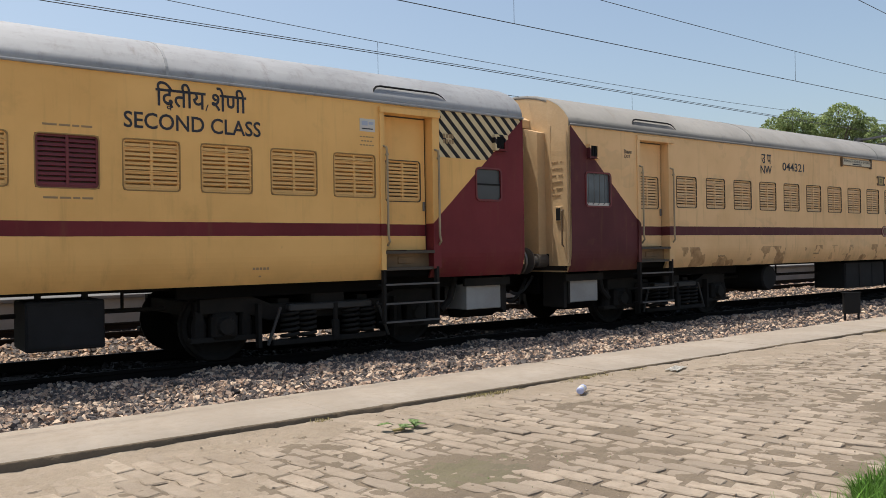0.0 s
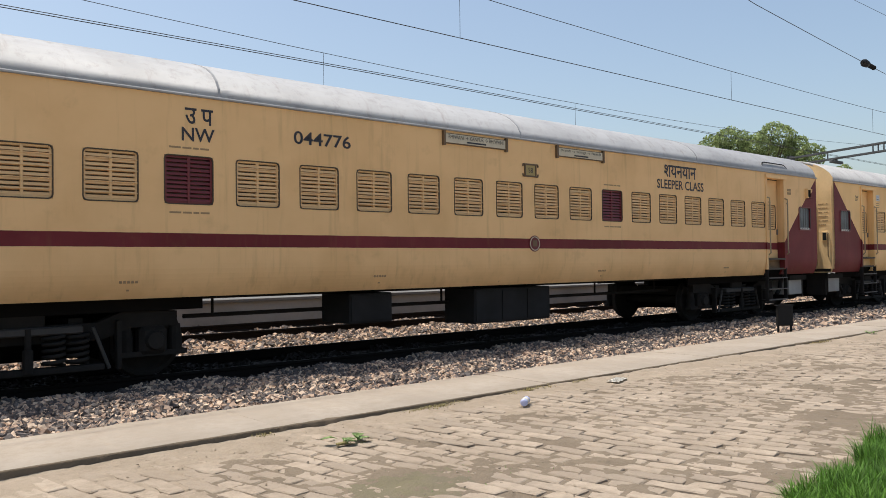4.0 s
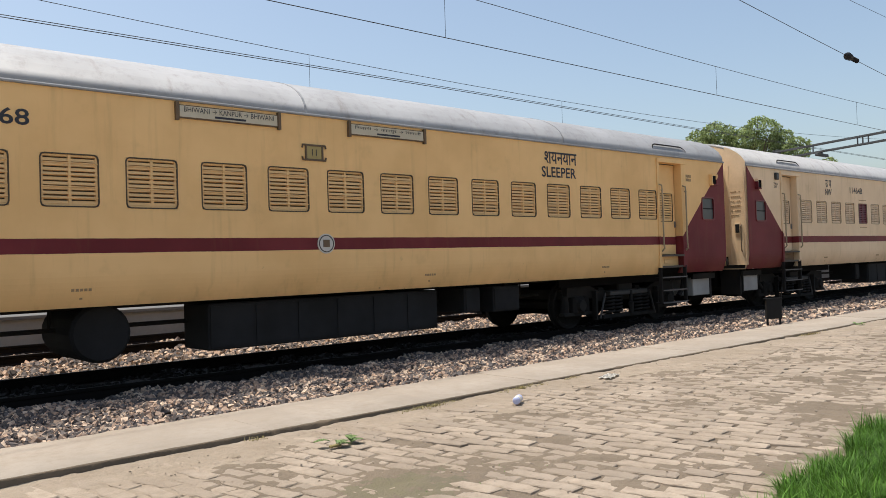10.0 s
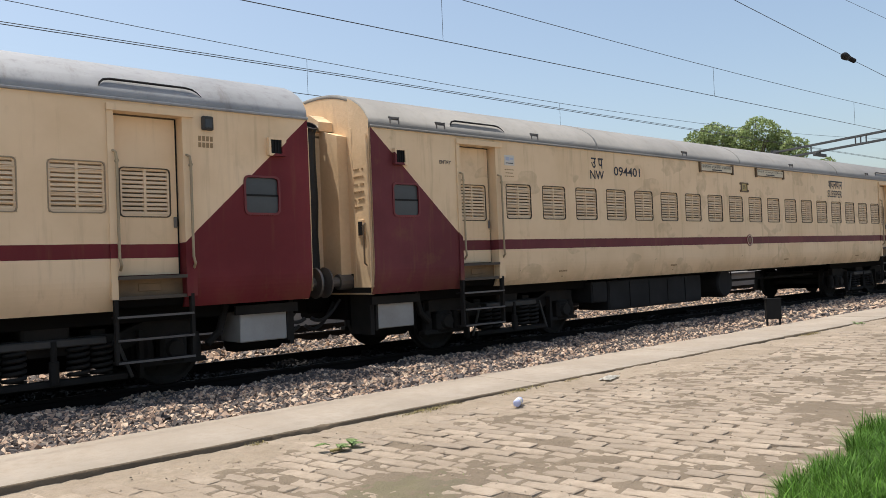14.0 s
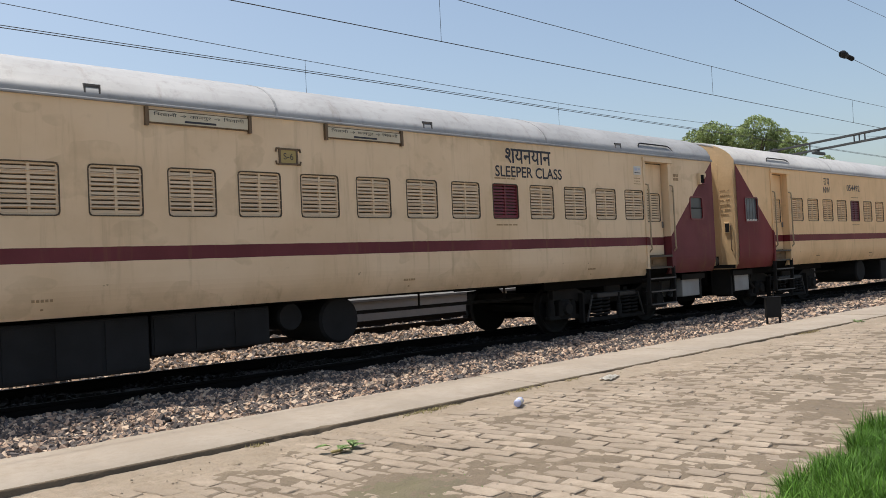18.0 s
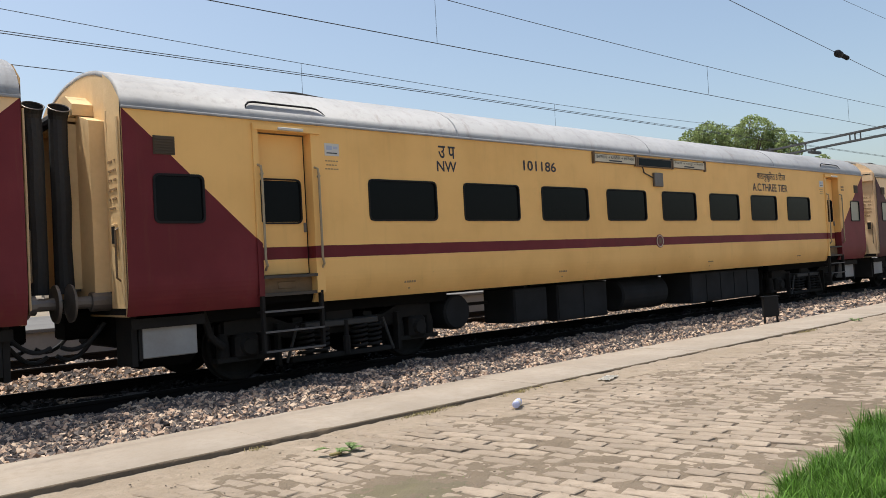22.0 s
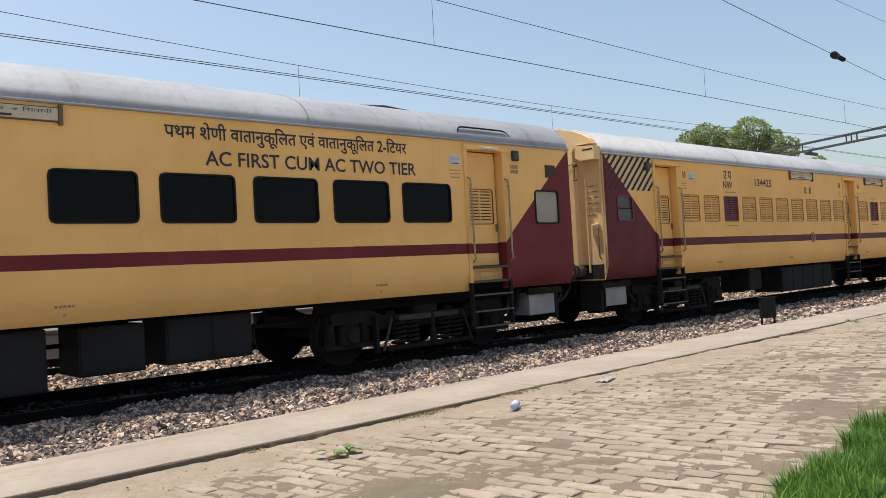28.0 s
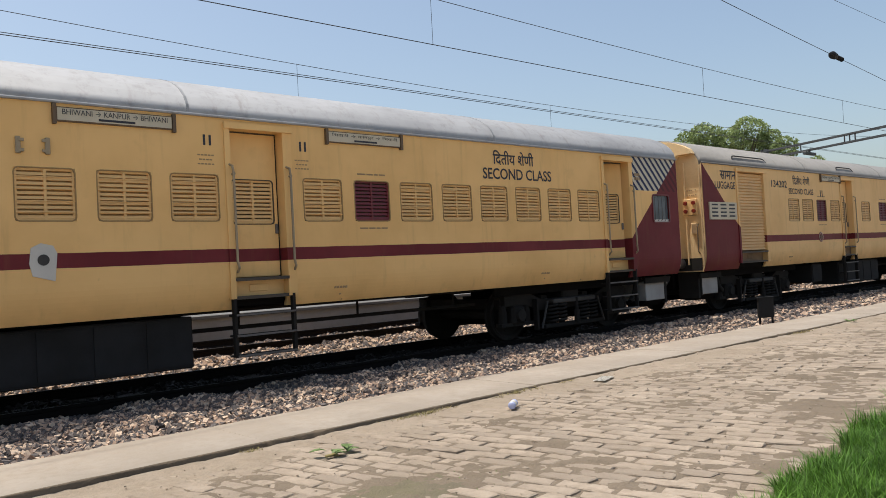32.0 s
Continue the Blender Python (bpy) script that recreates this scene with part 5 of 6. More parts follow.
coach("G", PG, DULL, SLEEPER, END_DOORS, marks("094401", "SLEEPER", 15.2, SHAYANYAN, 5.05, 5.75, tw=0.9, exits=False, extra=[("ENTRY", 1.37, 2.835, 0.055, 1.0), ("EXIT", 19.86, 2.835, 0.055, 1.0)]), TWO, (10.7, "S5"), 10.85, ((5.29, 5.76, 0.45, 0.85), (5.80, 9.11, 0.28, 0.85)), ((10.25, 0.62, 0.33, 1.0),), label="dirty cream sleeper coach with grey roof", face=CREAM)
coach("H", PH, SILVER, reds(SLEEPER, 4, 13), END_DOORS, marks("084780", "SLEEPER CLASS", 14.58, SHAYANYAN, 4.68, 6.19, exits=False), ((8.9, 10.15, ROUTE_H), (11.35, 12.6, ROUTE_H)), (10.73, "S-6"), 0, ((7.33, 8.92, 0.20, 0.85), (8.95, 10.51, 0.36, 0.85)), ((10.86, 0.68, 0.19, 1.0), (11.65, 0.58, 0.33, 1.0)), label="cream sleeper coach with stained side walls", face=CREAM)
coach("I", PI, SILVER, reds(SLEEPER, 4, 13), END_DOORS, marks("054492", "SLEEPER CLASS", 15.42, SHAYANYAN, 4.68, 6.18, exits=False), ((10.05, 11.33, ROUTE_H), (11.4, 12.61, ROUTE_E)), (10.77, "S3"), 10.92, ((9.05, 13.10, 0.26, 0.85), (13.95, 14.26, 0.45, 0.85), (14.61, 15.36, 0.42, 0.85)), ((7.7, 0.58, 0.33, 1.0),), label="faded buff sleeper coach with two maroon shutters", face=(0.64, 0.47, 0.28), pane="bars", louvres=False)
coach("J", PJ, SILVER, AIRCON, END_DOORS, marks("101186", "A.C.THREE TIER", 14.75, VATANUKULIT + " 3 " + TIER, 4.83, 6.77, exits=False), ((8.73, 10.0, ROUTE_E), (11.36, 12.58, ROUTE_H)), None, 10.74, BOX_J, ((10.7, 0.53, 0.33, 1.62, True), (5.4, 0.55, 0.28, 0.7)), label="bright yellow air-conditioned coach with dark glass", ac=True, pane="milk", dark_board=10.07)
coach("K", PK, DULL, AIRCON_K, END_DOORS, marks("131504", "AC THREE TIER SLEEPER", 14.75, VATANUKULIT + " 3 " + TIER + " " + SHAYANYAN, 5.05, 5.85, tw=0.98), ((8.8, 10.13, ROUTE_H), (11.33, 12.64, ROUTE_H)), (10.78, "B-2"), 10.9, BOX_K, ((10.45, 0.50, 0.33, 1.52, True),), label="pale cream air-conditioned coach with dark maroon ends", ac=True, lamps=True, face=CREAM, pane="milk")
coach("L", PJ, BRIGHT, FIRST, END_DOORS, marks("15136", "AC FIRST CUM AC TWO TIER", 14.38, "", 4.95, 6.5, exits=False, extra=[("\u092a\u0925\u092e \u0936\u0947\u0923\u0940 " + VATANUKULIT + " \u090f\u0935\u0902 " + VATANUKULIT + " 2-" + TIER, 13.88, 2.96, 0.27, 0.93)]), ((8.8, 10.16, ROUTE_E), (11.37, 12.7, ROUTE_H)), (10.75, "HA-1"), 10.86, BOX_L, ((8.66, 0.45, 0.44, 1.0),), label="bright yellow first class air-conditioned coach", ac=True, door_kind="shut", pane="milk", lamps=True)
coach("M", PM, BRIGHT, SECOND_M, END_DOORS + ((11.19, 11.92),), marks("134425", "SECOND CLASS", 15.55, DWITIYA, 4.5, 5.98, exits=False, tw=0.9), ((7.87, 9.12, ROUTE_H), (12.74, 14.0, ROUTE_E)), None, 9.0, BOX_M, (), label="clean yellow second class coach with hatched ends", slot=False, louvres=False, marks_ii=True, lamps=True)
coach("N", PN, SILVER, SECOND, END_DOORS + (MID_DOOR,), marks("121080", "SECOND CLASS", 15.57, DWITIYA, 4.57, 5.96, exits=False, tw=0.95), ((9.1, 10.37, ROUTE_E), (12.59, 13.84, ROUTE_H)), None, 8.92, BOX_M, (), open_doors=(END_DOORS[0],), label="yellow second class coach with an open leading door", slot=False, pane="bars", louvres=False, marks_ii=True, lamps=True)
luggage = coach("O", PO, DULL, LUGGAGE, ((1.62, 2.90), (7.5, 8.28), (18.9, 19.6)), marks("134202", "SECOND CLASS", 4.25, DWITIYA, 0, 3.3, h=0.15, exits=False, extra=[("LUGGAGE", 0.60, 2.74, 0.17, 0.86), ("\u0938\u093e\u092e\u093e\u0928", 0.85, 2.96, 0.2, 1.0)]), ((6.2, 7.4, ROUTE_E),), None, 6.0, BOX_M, (), label="yellow luggage coach with a ribbed van door", louvres=False, toilets=((20.40, 20.87),))
bm = bmesh.new()
prof = []
for k in range(26):
    z = 1.32 + k * 0.07
    prof += [(-1.60, z), (-1.575, z + 0.05), (-1.56, z + 0.055), (-1.56, z + 0.07)]
add_prism(bm, prof + [(-1.50, 3.15), (-1.50, 1.32)], "x", 1.63, 2.89)
part("ribbed_van_door", bm, TRIM[PO.name], luggage, "ribbed roller shutter door")
for k in (0, 1):
    part("class_mark", boxed(6.13 + k * 0.11, 6.165 + k * 0.11, -HALF - 0.005, -HALF, 2.66, 2.84), MAT["letter"], luggage)
lamp_plate = part("tail_lamp_plate", boxed(NOSE - 0.05, NOSE - 0.005, -1.47, -1.13, 2.16, 2.52, bevel=0.01), TRIM[PO.name], luggage, "steel plate with four red tail lamps")
for y in (-1.40, -1.20):
    for z in (2.25, 2.43):
        part("tail_lamp", add_tube(bmesh.new(), [(NOSE - 0.09, y, z), (NOSE - 0.048, y, z)], [0.038, 0.05], 14), MAT["tail_red"], lamp_plate, "dark red lamp lens")
info = part("notice_board", boxed(0.28, 1.48, -HALF - 0.03, -HALF, 2.04, 2.43), MAT["board"], luggage, "pale notice board with rows of small print")
for r in range(4):
    for k in range(3):
        part("print_bar", boxed(0.36 + k * 0.38, 0.62 + k * 0.38, -HALF - 0.034, -HALF - 0.028, 2.10 + r * 0.085, 2.135 + r * 0.085), MAT["letter"], info)
coach("P", PM, DULL, SECOND, END_DOORS, (), (), None, None, BOX_S, (), label="yellow second class coach at the tail")

# ---- ground and track ----


def kerb_y(x):
    return 5.31, 6.283


KERB_TOP = 0.135
bm = bmesh.new()
add_box(bm, -400, 1500, -900, 900, -0.9, -0.62)
tagged(new("ground", mesh_of("ground", bm, MAT["earth"])), "dry bare earth to the horizon", "ground", "", "structure")
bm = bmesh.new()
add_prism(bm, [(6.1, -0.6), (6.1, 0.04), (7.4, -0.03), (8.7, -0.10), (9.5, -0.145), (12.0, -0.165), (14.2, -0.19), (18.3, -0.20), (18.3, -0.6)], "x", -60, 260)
tagged(new("ballast_bed", mesh_of("ballast_bed", bm, MAT["bed"])), "ballast bed under both tracks, darkened as shade between the stones", "ballast", "", "structure")
# mostly unseen paving, coloured paler than the bricks to bounce light onto coaches
bm = bmesh.new()
add_box(bm, -90, 230, -30, 6.0, -0.5, 0.045)
tagged(new("platform_base", mesh_of("platform_base", bm, MAT["paving"])), "pale platform paving, lightened to bounce light onto the train", "paving", "", "structure")


def rail(y, z, name):
    bm = bmesh.new()
    prof = [(-0.068, -0.172), (0.068, -0.172), (0.068, -0.16), (0.012, -0.14), (0.009, -0.05), (0.033, -0.038), (0.034, -0.006), (0.028, 0.0), (-0.028, 0.0), (-0.034, -0.006), (-0.033, -0.038), (-0.009, -0.05), (-0.012, -0.14), (-0.068, -0.16)]
    add_prism(bm, [(y + a, z + b) for a, b in prof], "x", -60, 250)
    for f in bm.faces:
        if f.normal.z > 0.9 and f.calc_center_median().z > z - 0.01:
            f.material_index = 1
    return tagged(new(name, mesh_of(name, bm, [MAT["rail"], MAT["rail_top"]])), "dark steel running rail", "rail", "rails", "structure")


for y, z in ((9.8405, 0.0), (11.5845, 0.0), (15.04, 0.0), (16.785, 0.03)):
    rail(y, z, "rail")
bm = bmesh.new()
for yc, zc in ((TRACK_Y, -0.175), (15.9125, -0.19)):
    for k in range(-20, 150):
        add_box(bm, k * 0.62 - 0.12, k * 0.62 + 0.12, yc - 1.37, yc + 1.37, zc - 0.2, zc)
tagged(new("railway_sleepers", mesh_of("railway_sleepers", bm, MAT["sleeper"])), "concrete sleepers half buried in ballast, darkened for the shade under the train", "sleepers", "", "stuff")
bm = boxed(-60, 230, 18.3, 18.7, -0.6, 0.44)
slab = boxed(-60, 230, 18.22, 27.0, 0.44, 0.52, bevel=0.01)
tagged(new("far_platform", mesh_of("far_platform", slab, MAT["slab"])), "grey concrete top of the far platform", "platform", "", "structure")
tagged(new("far_wall", mesh_of("far_wall", bm, MAT["wall"])), "stained grey plaster wall of the far platform", "wall", "", "structure")

# ---- loose stuff in large numbers ----


def cells(name, verts, quads, mat, label, category, kind="stuff", parent=None, second=None, where=None, flat=True):
    """A mesh out of an array of points and an array of four-sided faces."""
    me = bpy.data.meshes.new(name)
    nf = len(quads)
    me.vertices.add(len(verts))
    me.vertices.foreach_set("co", np.asarray(verts, dtype=np.float32).ravel())
    me.loops.add(nf * 4)
    me.loops.foreach_set("vertex_index", np.asarray(quads, dtype=np.int32).ravel())
    me.polygons.add(nf)
    me.polygons.foreach_set("loop_start", np.arange(0, nf * 4, 4, dtype=np.int32))
    me.update(calc_edges=True)
    if flat:
        me.shade_flat()
    me.materials.append(mat)
    if second:
        me.materials.append(second)
        me.polygons.foreach_set("material_index", np.asarray(where, dtype=np.int32))
    ob = new(name, me)
    if parent:
        ob.parent = parent
    return tagged(ob, label, category, "", kind)


rng = np.random.default_rng(7)
CUBE = np.array([(x, y, z) for x in (-1, 1) for y in (-1, 1) for z in (-1, 1)], float)
CUBE_Q = np.array([(0, 1, 3, 2), (4, 6, 7, 5), (0, 4, 5, 1), (2, 3, 7, 6), (0, 2, 6, 4), (1, 5, 7, 3)])


def bed_z(y):
    return np.interp(y, [6.1, 7.4, 8.7, 9.5, 12.0, 14.2, 18.3], [0.05, -0.02, -0.09, -0.135, -0.155, -0.18, -0.19])


def stones(name, x0, x1, y0, y1, per_m2, size, label, lift=0.0, mat="ballast"):
    n = int((x1 - x0) * (y1 - y0) * per_m2)
    c = np.stack([rng.uniform(x0, x1, n), rng.uniform(y0, y1, n), np.zeros(n)], 1)
    lump = 0.03 * np.sin(c[:, 0] * 3.1 + c[:, 1] * 2.2) + 0.018 * np.sin(c[:, 0] * 7.3 - c[:, 1] * 5.1)
    c[:, 2] = bed_z(c[:, 1]) + lift + lump + rng.uniform(-0.012, 0.03, n)
    v = CUBE[None] * (1 + rng.uniform(-0.42, 0.42, (n, 8, 3)))
    v *= (size * rng.uniform(0.5, 1.2, (n, 1, 1))) * rng.uniform(0.45, 1.0, (n, 1, 3))
    q = rng.normal(size=(n, 4))
    q /= np.linalg.norm(q, axis=1, keepdims=True)
    w, x, y, z = q.T
    r = np.stack([1 - 2 * (y * y + z * z), 2 * (x * y - z * w), 2 * (x * z + y * w), 2 * (x * y + z * w), 1 - 2 * (x * x + z * z), 2 * (y * z - x * w),
                  2 * (x * z - y * w), 2 * (y * z + x * w), 1 - 2 * (x * x + y * y)], 1).reshape(n, 3, 3)
    v = np.einsum("nij,nkj->nki", r, v) + c[:, None]
    f = CUBE_Q[None] + 8 * np.arange(n)[:, None, None]
    return cells(name, v.reshape(-1, 3), f.reshape(-1, 4), MAT[mat], label, "ballast")


stones("ballast_stones", -2, 14, 6.3, 9.75, 1020, 0.0265, "crushed grey and brown ballast stones by the kerb")
stones("ballast_stones", 14, 34, 6.32, 9.75, 310, 0.043, "crushed ballast stones along the track")
stones("ballast_stones", 34, 75, 6.5, 9.7, 90, 0.06, "crushed ballast stones in the distance")
# dark stones here carry the train's shade in their colour
stones("oily_stones", 0, 34, 9.92, 11.5, 200, 0.039, "stones between the rails, darkened for the shade under the train", -0.03, "shade_dark")
stones("ballast_stones", 0, 26, 11.66, 14.95, 250, 0.041, "sunlit ballast stones between the tracks")
stones("ballast_stones", 26, 60, 11.7, 14.9, 100, 0.055, "sunlit ballast stones between the tracks")
stones("ballast_stones", 0, 40, 15.12, 16.7, 170, 0.047, "pale ballast stones of the second track")
stones("ballast_stones", 0, 40, 16.87, 18.25, 120, 0.05, "pale ballast stones by the far platform")

# kerb edge, worn
rows_v, rows_q, rows_m = [], [], []
for k in range(-3, 26):
    x0, x1 = 2.9 + 3.0 * k, 2.9 + 3.0 * k + 2.9995
    n = 40 if k < 8 else 4
    dz = rng.uniform(-0.002, 0.002)
    base = len(rows_v)
    for i in range(n + 1):
        x = x0 + (x1 - x0) * i / n
        a, b = kerb_y(x)
        j = abs(rng.normal(0, 0.006)) + (0.035 * rng.random() if rng.random() < 0.12 else 0)
        j2 = rng.normal(0, 0.012)
        rows_v += [(x, a + 0.006 + j * 0.4, -0.3), (x, a + j * 0.5, KERB_TOP - 0.008 - j * 0.5 + dz), (x, a + 0.010 + j, KERB_TOP + dz), (x, (a + b) / 2 + 0.1 * rng.normal(), KERB_TOP + 0.0006 * rng.normal() + dz),
                   (x, b - 0.02 + j2, KERB_TOP + dz), (x, b + j2, KERB_TOP - 0.02 + dz), (x, b, -0.3)]
        if i:
            s = base + 7 * i
            rows_q += [(s - 7 + m, s + m, s + m + 1, s - 6 + m) for m in range(6)]
            rows_m += [1, 1, 0, 0, 0, 0]
    for s in (base, base + 7 * n):
        rows_q += [(s, s + 1, s + 5, s + 6), (s + 1, s + 2, s + 4, s + 5)]
        rows_m += [1, 1]
kerb = cells("platform_kerb", rows_v, rows_q, MAT["kerb"], "weathered pale concrete platform edge slabs", "kerb", "structure", None, MAT["dirt"], rows_m, False)

# soil under and between the bricks


def pave_z(x, y):
    x, y = np.asarray(x, float), np.asarray(y, float)
    return 0.071 + 0.038 * np.clip((x - 1.0) / 4.5, 0, 1) + 0.006 * np.sin(0.9 * x + 1.3 * y)


def lumps(x, y, cell, seed):
    """Smooth random ground relief, about -1 to 1, of one grain size."""
    tab = np.random.default_rng(seed).uniform(-1, 1, (64, 64))
    u, v = np.asarray(x, float) / cell + 500, np.asarray(y, float) / cell + 500
    i, j = np.floor(u).astype(int), np.floor(v).astype(int)
    fu, fv = u - i, v - j
    fu, fv = fu * fu * (3 - 2 * fu), fv * fv * (3 - 2 * fv)
    g = lambda a, b: tab[a % 64, b % 64]
    return (g(i, j) * (1 - fu) + g(i + 1, j) * fu) * (1 - fv) + (g(i, j + 1) * (1 - fu) + g(i + 1, j + 1) * fu) * fv


DAMP = (2.82, 3.5)


def damp(x, y):
    return ((x - DAMP[0]) / 0.55) ** 2 + ((y - DAMP[1]) / 0.40) ** 2


def soil_rise(x, y):
    x, y = np.asarray(x, float), np.asarray(y, float)
    s = 0.0055 * lumps(x, y, 0.55, 1) + 0.0075 * lumps(x, y, 0.19, 2) + 0.0068 * lumps(x, y, 0.075, 3) + 0.0034 * lumps(x, y, 0.04, 4)
    edge = 0.012 * np.exp(-((y - 5.26) / 0.22) ** 2) + 0.0045 * np.exp(-((y - 5.1) / 0.75) ** 2)
    pool = 0.016 * np.exp(-damp(x, y)) + 0.005 * np.exp(-(((x - 7.9) / 1.0) ** 2 + ((y - 3.02) / 0.35) ** 2)) + 0.006 * np.exp(-(((x - 6.0) / 0.7) ** 2 + ((y - 2.73) / 0.25) ** 2))
    return np.clip(-0.0086 + s + edge + pool, -0.017, 0.012)


for x0, x1, y0, y1, step in ((-1.0, 9.5, 1.0, 5.65, 0.03), (9.5, 30.0, 1.0, 5.65, 0.07), (-7.0, -1.0, -3.0, 5.65, 0.10), (-1.0, 30.0, -3.0, 1.0, 0.10)):
    gx, gy = np.arange(x0, x1 + step * 0.5, step), np.arange(y0, y1 + step * 0.5, step)
    X, Y = np.meshgrid(gx, gy, indexing="ij")
    Z = pave_z(X, Y) + soil_rise(X, Y) + rng.normal(0, 0.0008, X.shape)
    idx = np.arange(X.size).reshape(X.shape)
    quads = np.stack([idx[:-1, :-1], idx[1:, :-1], idx[1:, 1:], idx[:-1, 1:]], -1).reshape(-1, 4)
    XF, YF = X[:-1, :-1], Y[:-1, :-1]
    ragged = 0.25 * lumps(XF, YF, 0.4, 5) + 0.15 * lumps(XF, YF, 0.1, 6)
    kind_of = np.where(5.26 - YF < 0.62 + 1.6 * ragged + 0.5 * np.clip(2.6 - XF, 0, 1), 1, 0)
    kind_of = np.where((damp(XF, YF) + 1.8 * ragged + rng.normal(0, 0.10, XF.shape) < 0.55), 2, kind_of)
    ob = cells("platform_soil", np.stack([X, Y, Z], -1).reshape(-1, 3), quads, MAT["soil"], "trodden brown silt filling the brick joints", "soil", "structure", None, MAT["silt"], kind_of.ravel(), False)
    ob.data.materials.append(MAT["moss"])

# bricks, laid across the platform at a slant
SLANT = radians(-79.0)
U = np.array((math.cos(SLANT), math.sin(SLANT)))
V = np.array((-U[1], U[0]))
BL, BW, JOINT = 0.362, 0.115, 0.0125


def brick_points(n):
    """Worn bricks with chipped, uneven outlines: foot, shoulder and top, ten points each."""
    u = np.array([-1, -0.55, 0.0, 0.5, 1])
    c = np.stack([np.concatenate([u, u[::-1]]), np.repeat((-1.0, 1.0), 5)], 1)
    out = np.zeros((n, 30, 3))
    wear = rng.normal(0, 0.0032, (n, 10, 2))
    inward = np.zeros((n, 10, 2))
    corner = np.array([0, 4, 5, 9])
    inward[:, corner] = np.abs(rng.normal(0, 1, (n, 4, 1))) * np.array([0.012, 0.006])
    chip = (rng.random((n, 10)) < 0.12) * rng.uniform(0.006, 0.022, (n, 10))
    inward[..., 1] += chip
    for lvl, (shrink, z) in enumerate(((0.0, -0.06), (0.0, -0.006), (0.008, 0.0))):
        p = c[None] * (np.array([BL / 2, BW / 2]) - shrink) - c[None] * inward + wear
        out[:, lvl * 10:lvl * 10 + 10, :2] = p + rng.normal(0, 0.0015, (n, 10, 2))
        out[:, lvl * 10:lvl * 10 + 10, 2] = z + rng.normal(0, 0.0014, (n, 10)) * (lvl > 0)
    return out


BRICK_Q = np.array([(20 + i, 21 + i, 28 - i, 29 - i) for i in range(4)] + [(l + a, l + (a + 1) % 10, l + 10 + (a + 1) % 10, l + 10 + a) for l in (0, 10) for a in range(10)])
spots = []
for r in range(-60, 260):
    for k in range(-60, 40):
        p = V * (r * (BW + JOINT)) + U * ((k + (0.5 if r % 2 else 0.0)) * (BL + JOINT) + 0.04 * math.sin(r * 12.9))
        x, y = float(p[0]), float(p[1])
        if -5.0 < x < 24 and -2.5 < y < 5.31 - 0.17:
            if rng.random() < 0.975:
                spots.append((x, y))
spots = np.array(spots)
lift = rng.normal(0, 0.0020, len(spots)) - 0.0022 + 0.003 * np.sin(spots[:, 0] * 3 + spots[:, 1] * 2)
tilt = rng.normal(0, 2.4, len(spots))
near = (spots[:, 0] > 2.6) & (spots[:, 0] < 5.5) & (spots[:, 1] > 2.4) & (spots[:, 1] < 4.9)
pick = np.flatnonzero(near)[:300]
rest = np.setdiff1d(np.arange(len(spots)), pick)
P = brick_points(len(rest))
a = SLANT + np.radians(tilt[rest])
ca, sa = np.cos(a)[:, None], np.sin(a)[:, None]
W = np.stack([P[..., 0] * ca - P[..., 1] * sa + spots[rest, 0, None], P[..., 0] * sa + P[..., 1] * ca + spots[rest, 1, None],
              P[..., 2] + (pave_z(spots[rest, 0], spots[rest, 1]) + lift[rest])[:, None]], -1)
floor_bricks = cells("brick_paving", W.reshape(-1, 3), (BRICK_Q[None] + 30 * np.arange(len(rest))[:, None, None]).reshape(-1, 4), MAT["brick"], "worn buff bricks sunk in silt", "paving", "stuff")

# crumbs of brick and stone lying about
n = 1700
c = np.stack([rng.uniform(1.5, 16, n), rng.uniform(2.2, 5.4, n), np.zeros(n)], 1)
c[:200, 1] = 5.25 - np.abs(rng.normal(0, 0.05, 200))
c[:, 2] = pave_z(c[:, 0], c[:, 1]) + 0.004
v = CUBE[None] * (1 + rng.uniform(-0.4, 0.4, (n, 8, 3))) * rng.uniform(0.002, 0.006, (n, 1, 1)) * rng.uniform(0.5, 1.2, (n, 1, 3)) * np.array((1, 1, 0.5)) + c[:, None]
cells("rubble_crumbs", v.reshape(-1, 3), (CUBE_Q[None] + 8 * np.arange(n)[:, None, None]).reshape(-1, 4), MAT["brick"], "small crumbs of brick scattered on the paving", "rubble")


def blades(name, x, y, hi, lean, wide, mat, label, category):
    n = len(x)
    h = rng.uniform(0.45, 1.0, n) * hi
    az = rng.uniform(0, 2 * np.pi, n)
    bend = rng.uniform(0.3, 1.0, n) * h * lean
    side, fwd = np.stack([-np.sin(az), np.cos(az)], 1), np.stack([np.cos(az), np.sin(az)], 1)
    lv = []
    for tt, ww in ((0, 1.0), (0.5, 0.8), (1.0, 0.12)):
        cx = np.stack([x, y], 1) + fwd * (bend * tt * tt)[:, None]
        zz = pave_z(x, y) - 0.01 + h * (tt - 0.3 * lean * tt * tt)
        for s in (-1, 1):
            lv.append(np.concatenate([cx + side * (s * ww * wide), zz[:, None]], 1))
    q = np.array([(0, 1, 3, 2), (2, 3, 5, 4)])
    return cells(name, np.stack(lv, 1).reshape(-1, 3), (q[None] + 6 * np.arange(n)[:, None, None]).reshape(-1, 4), mat, label, category)


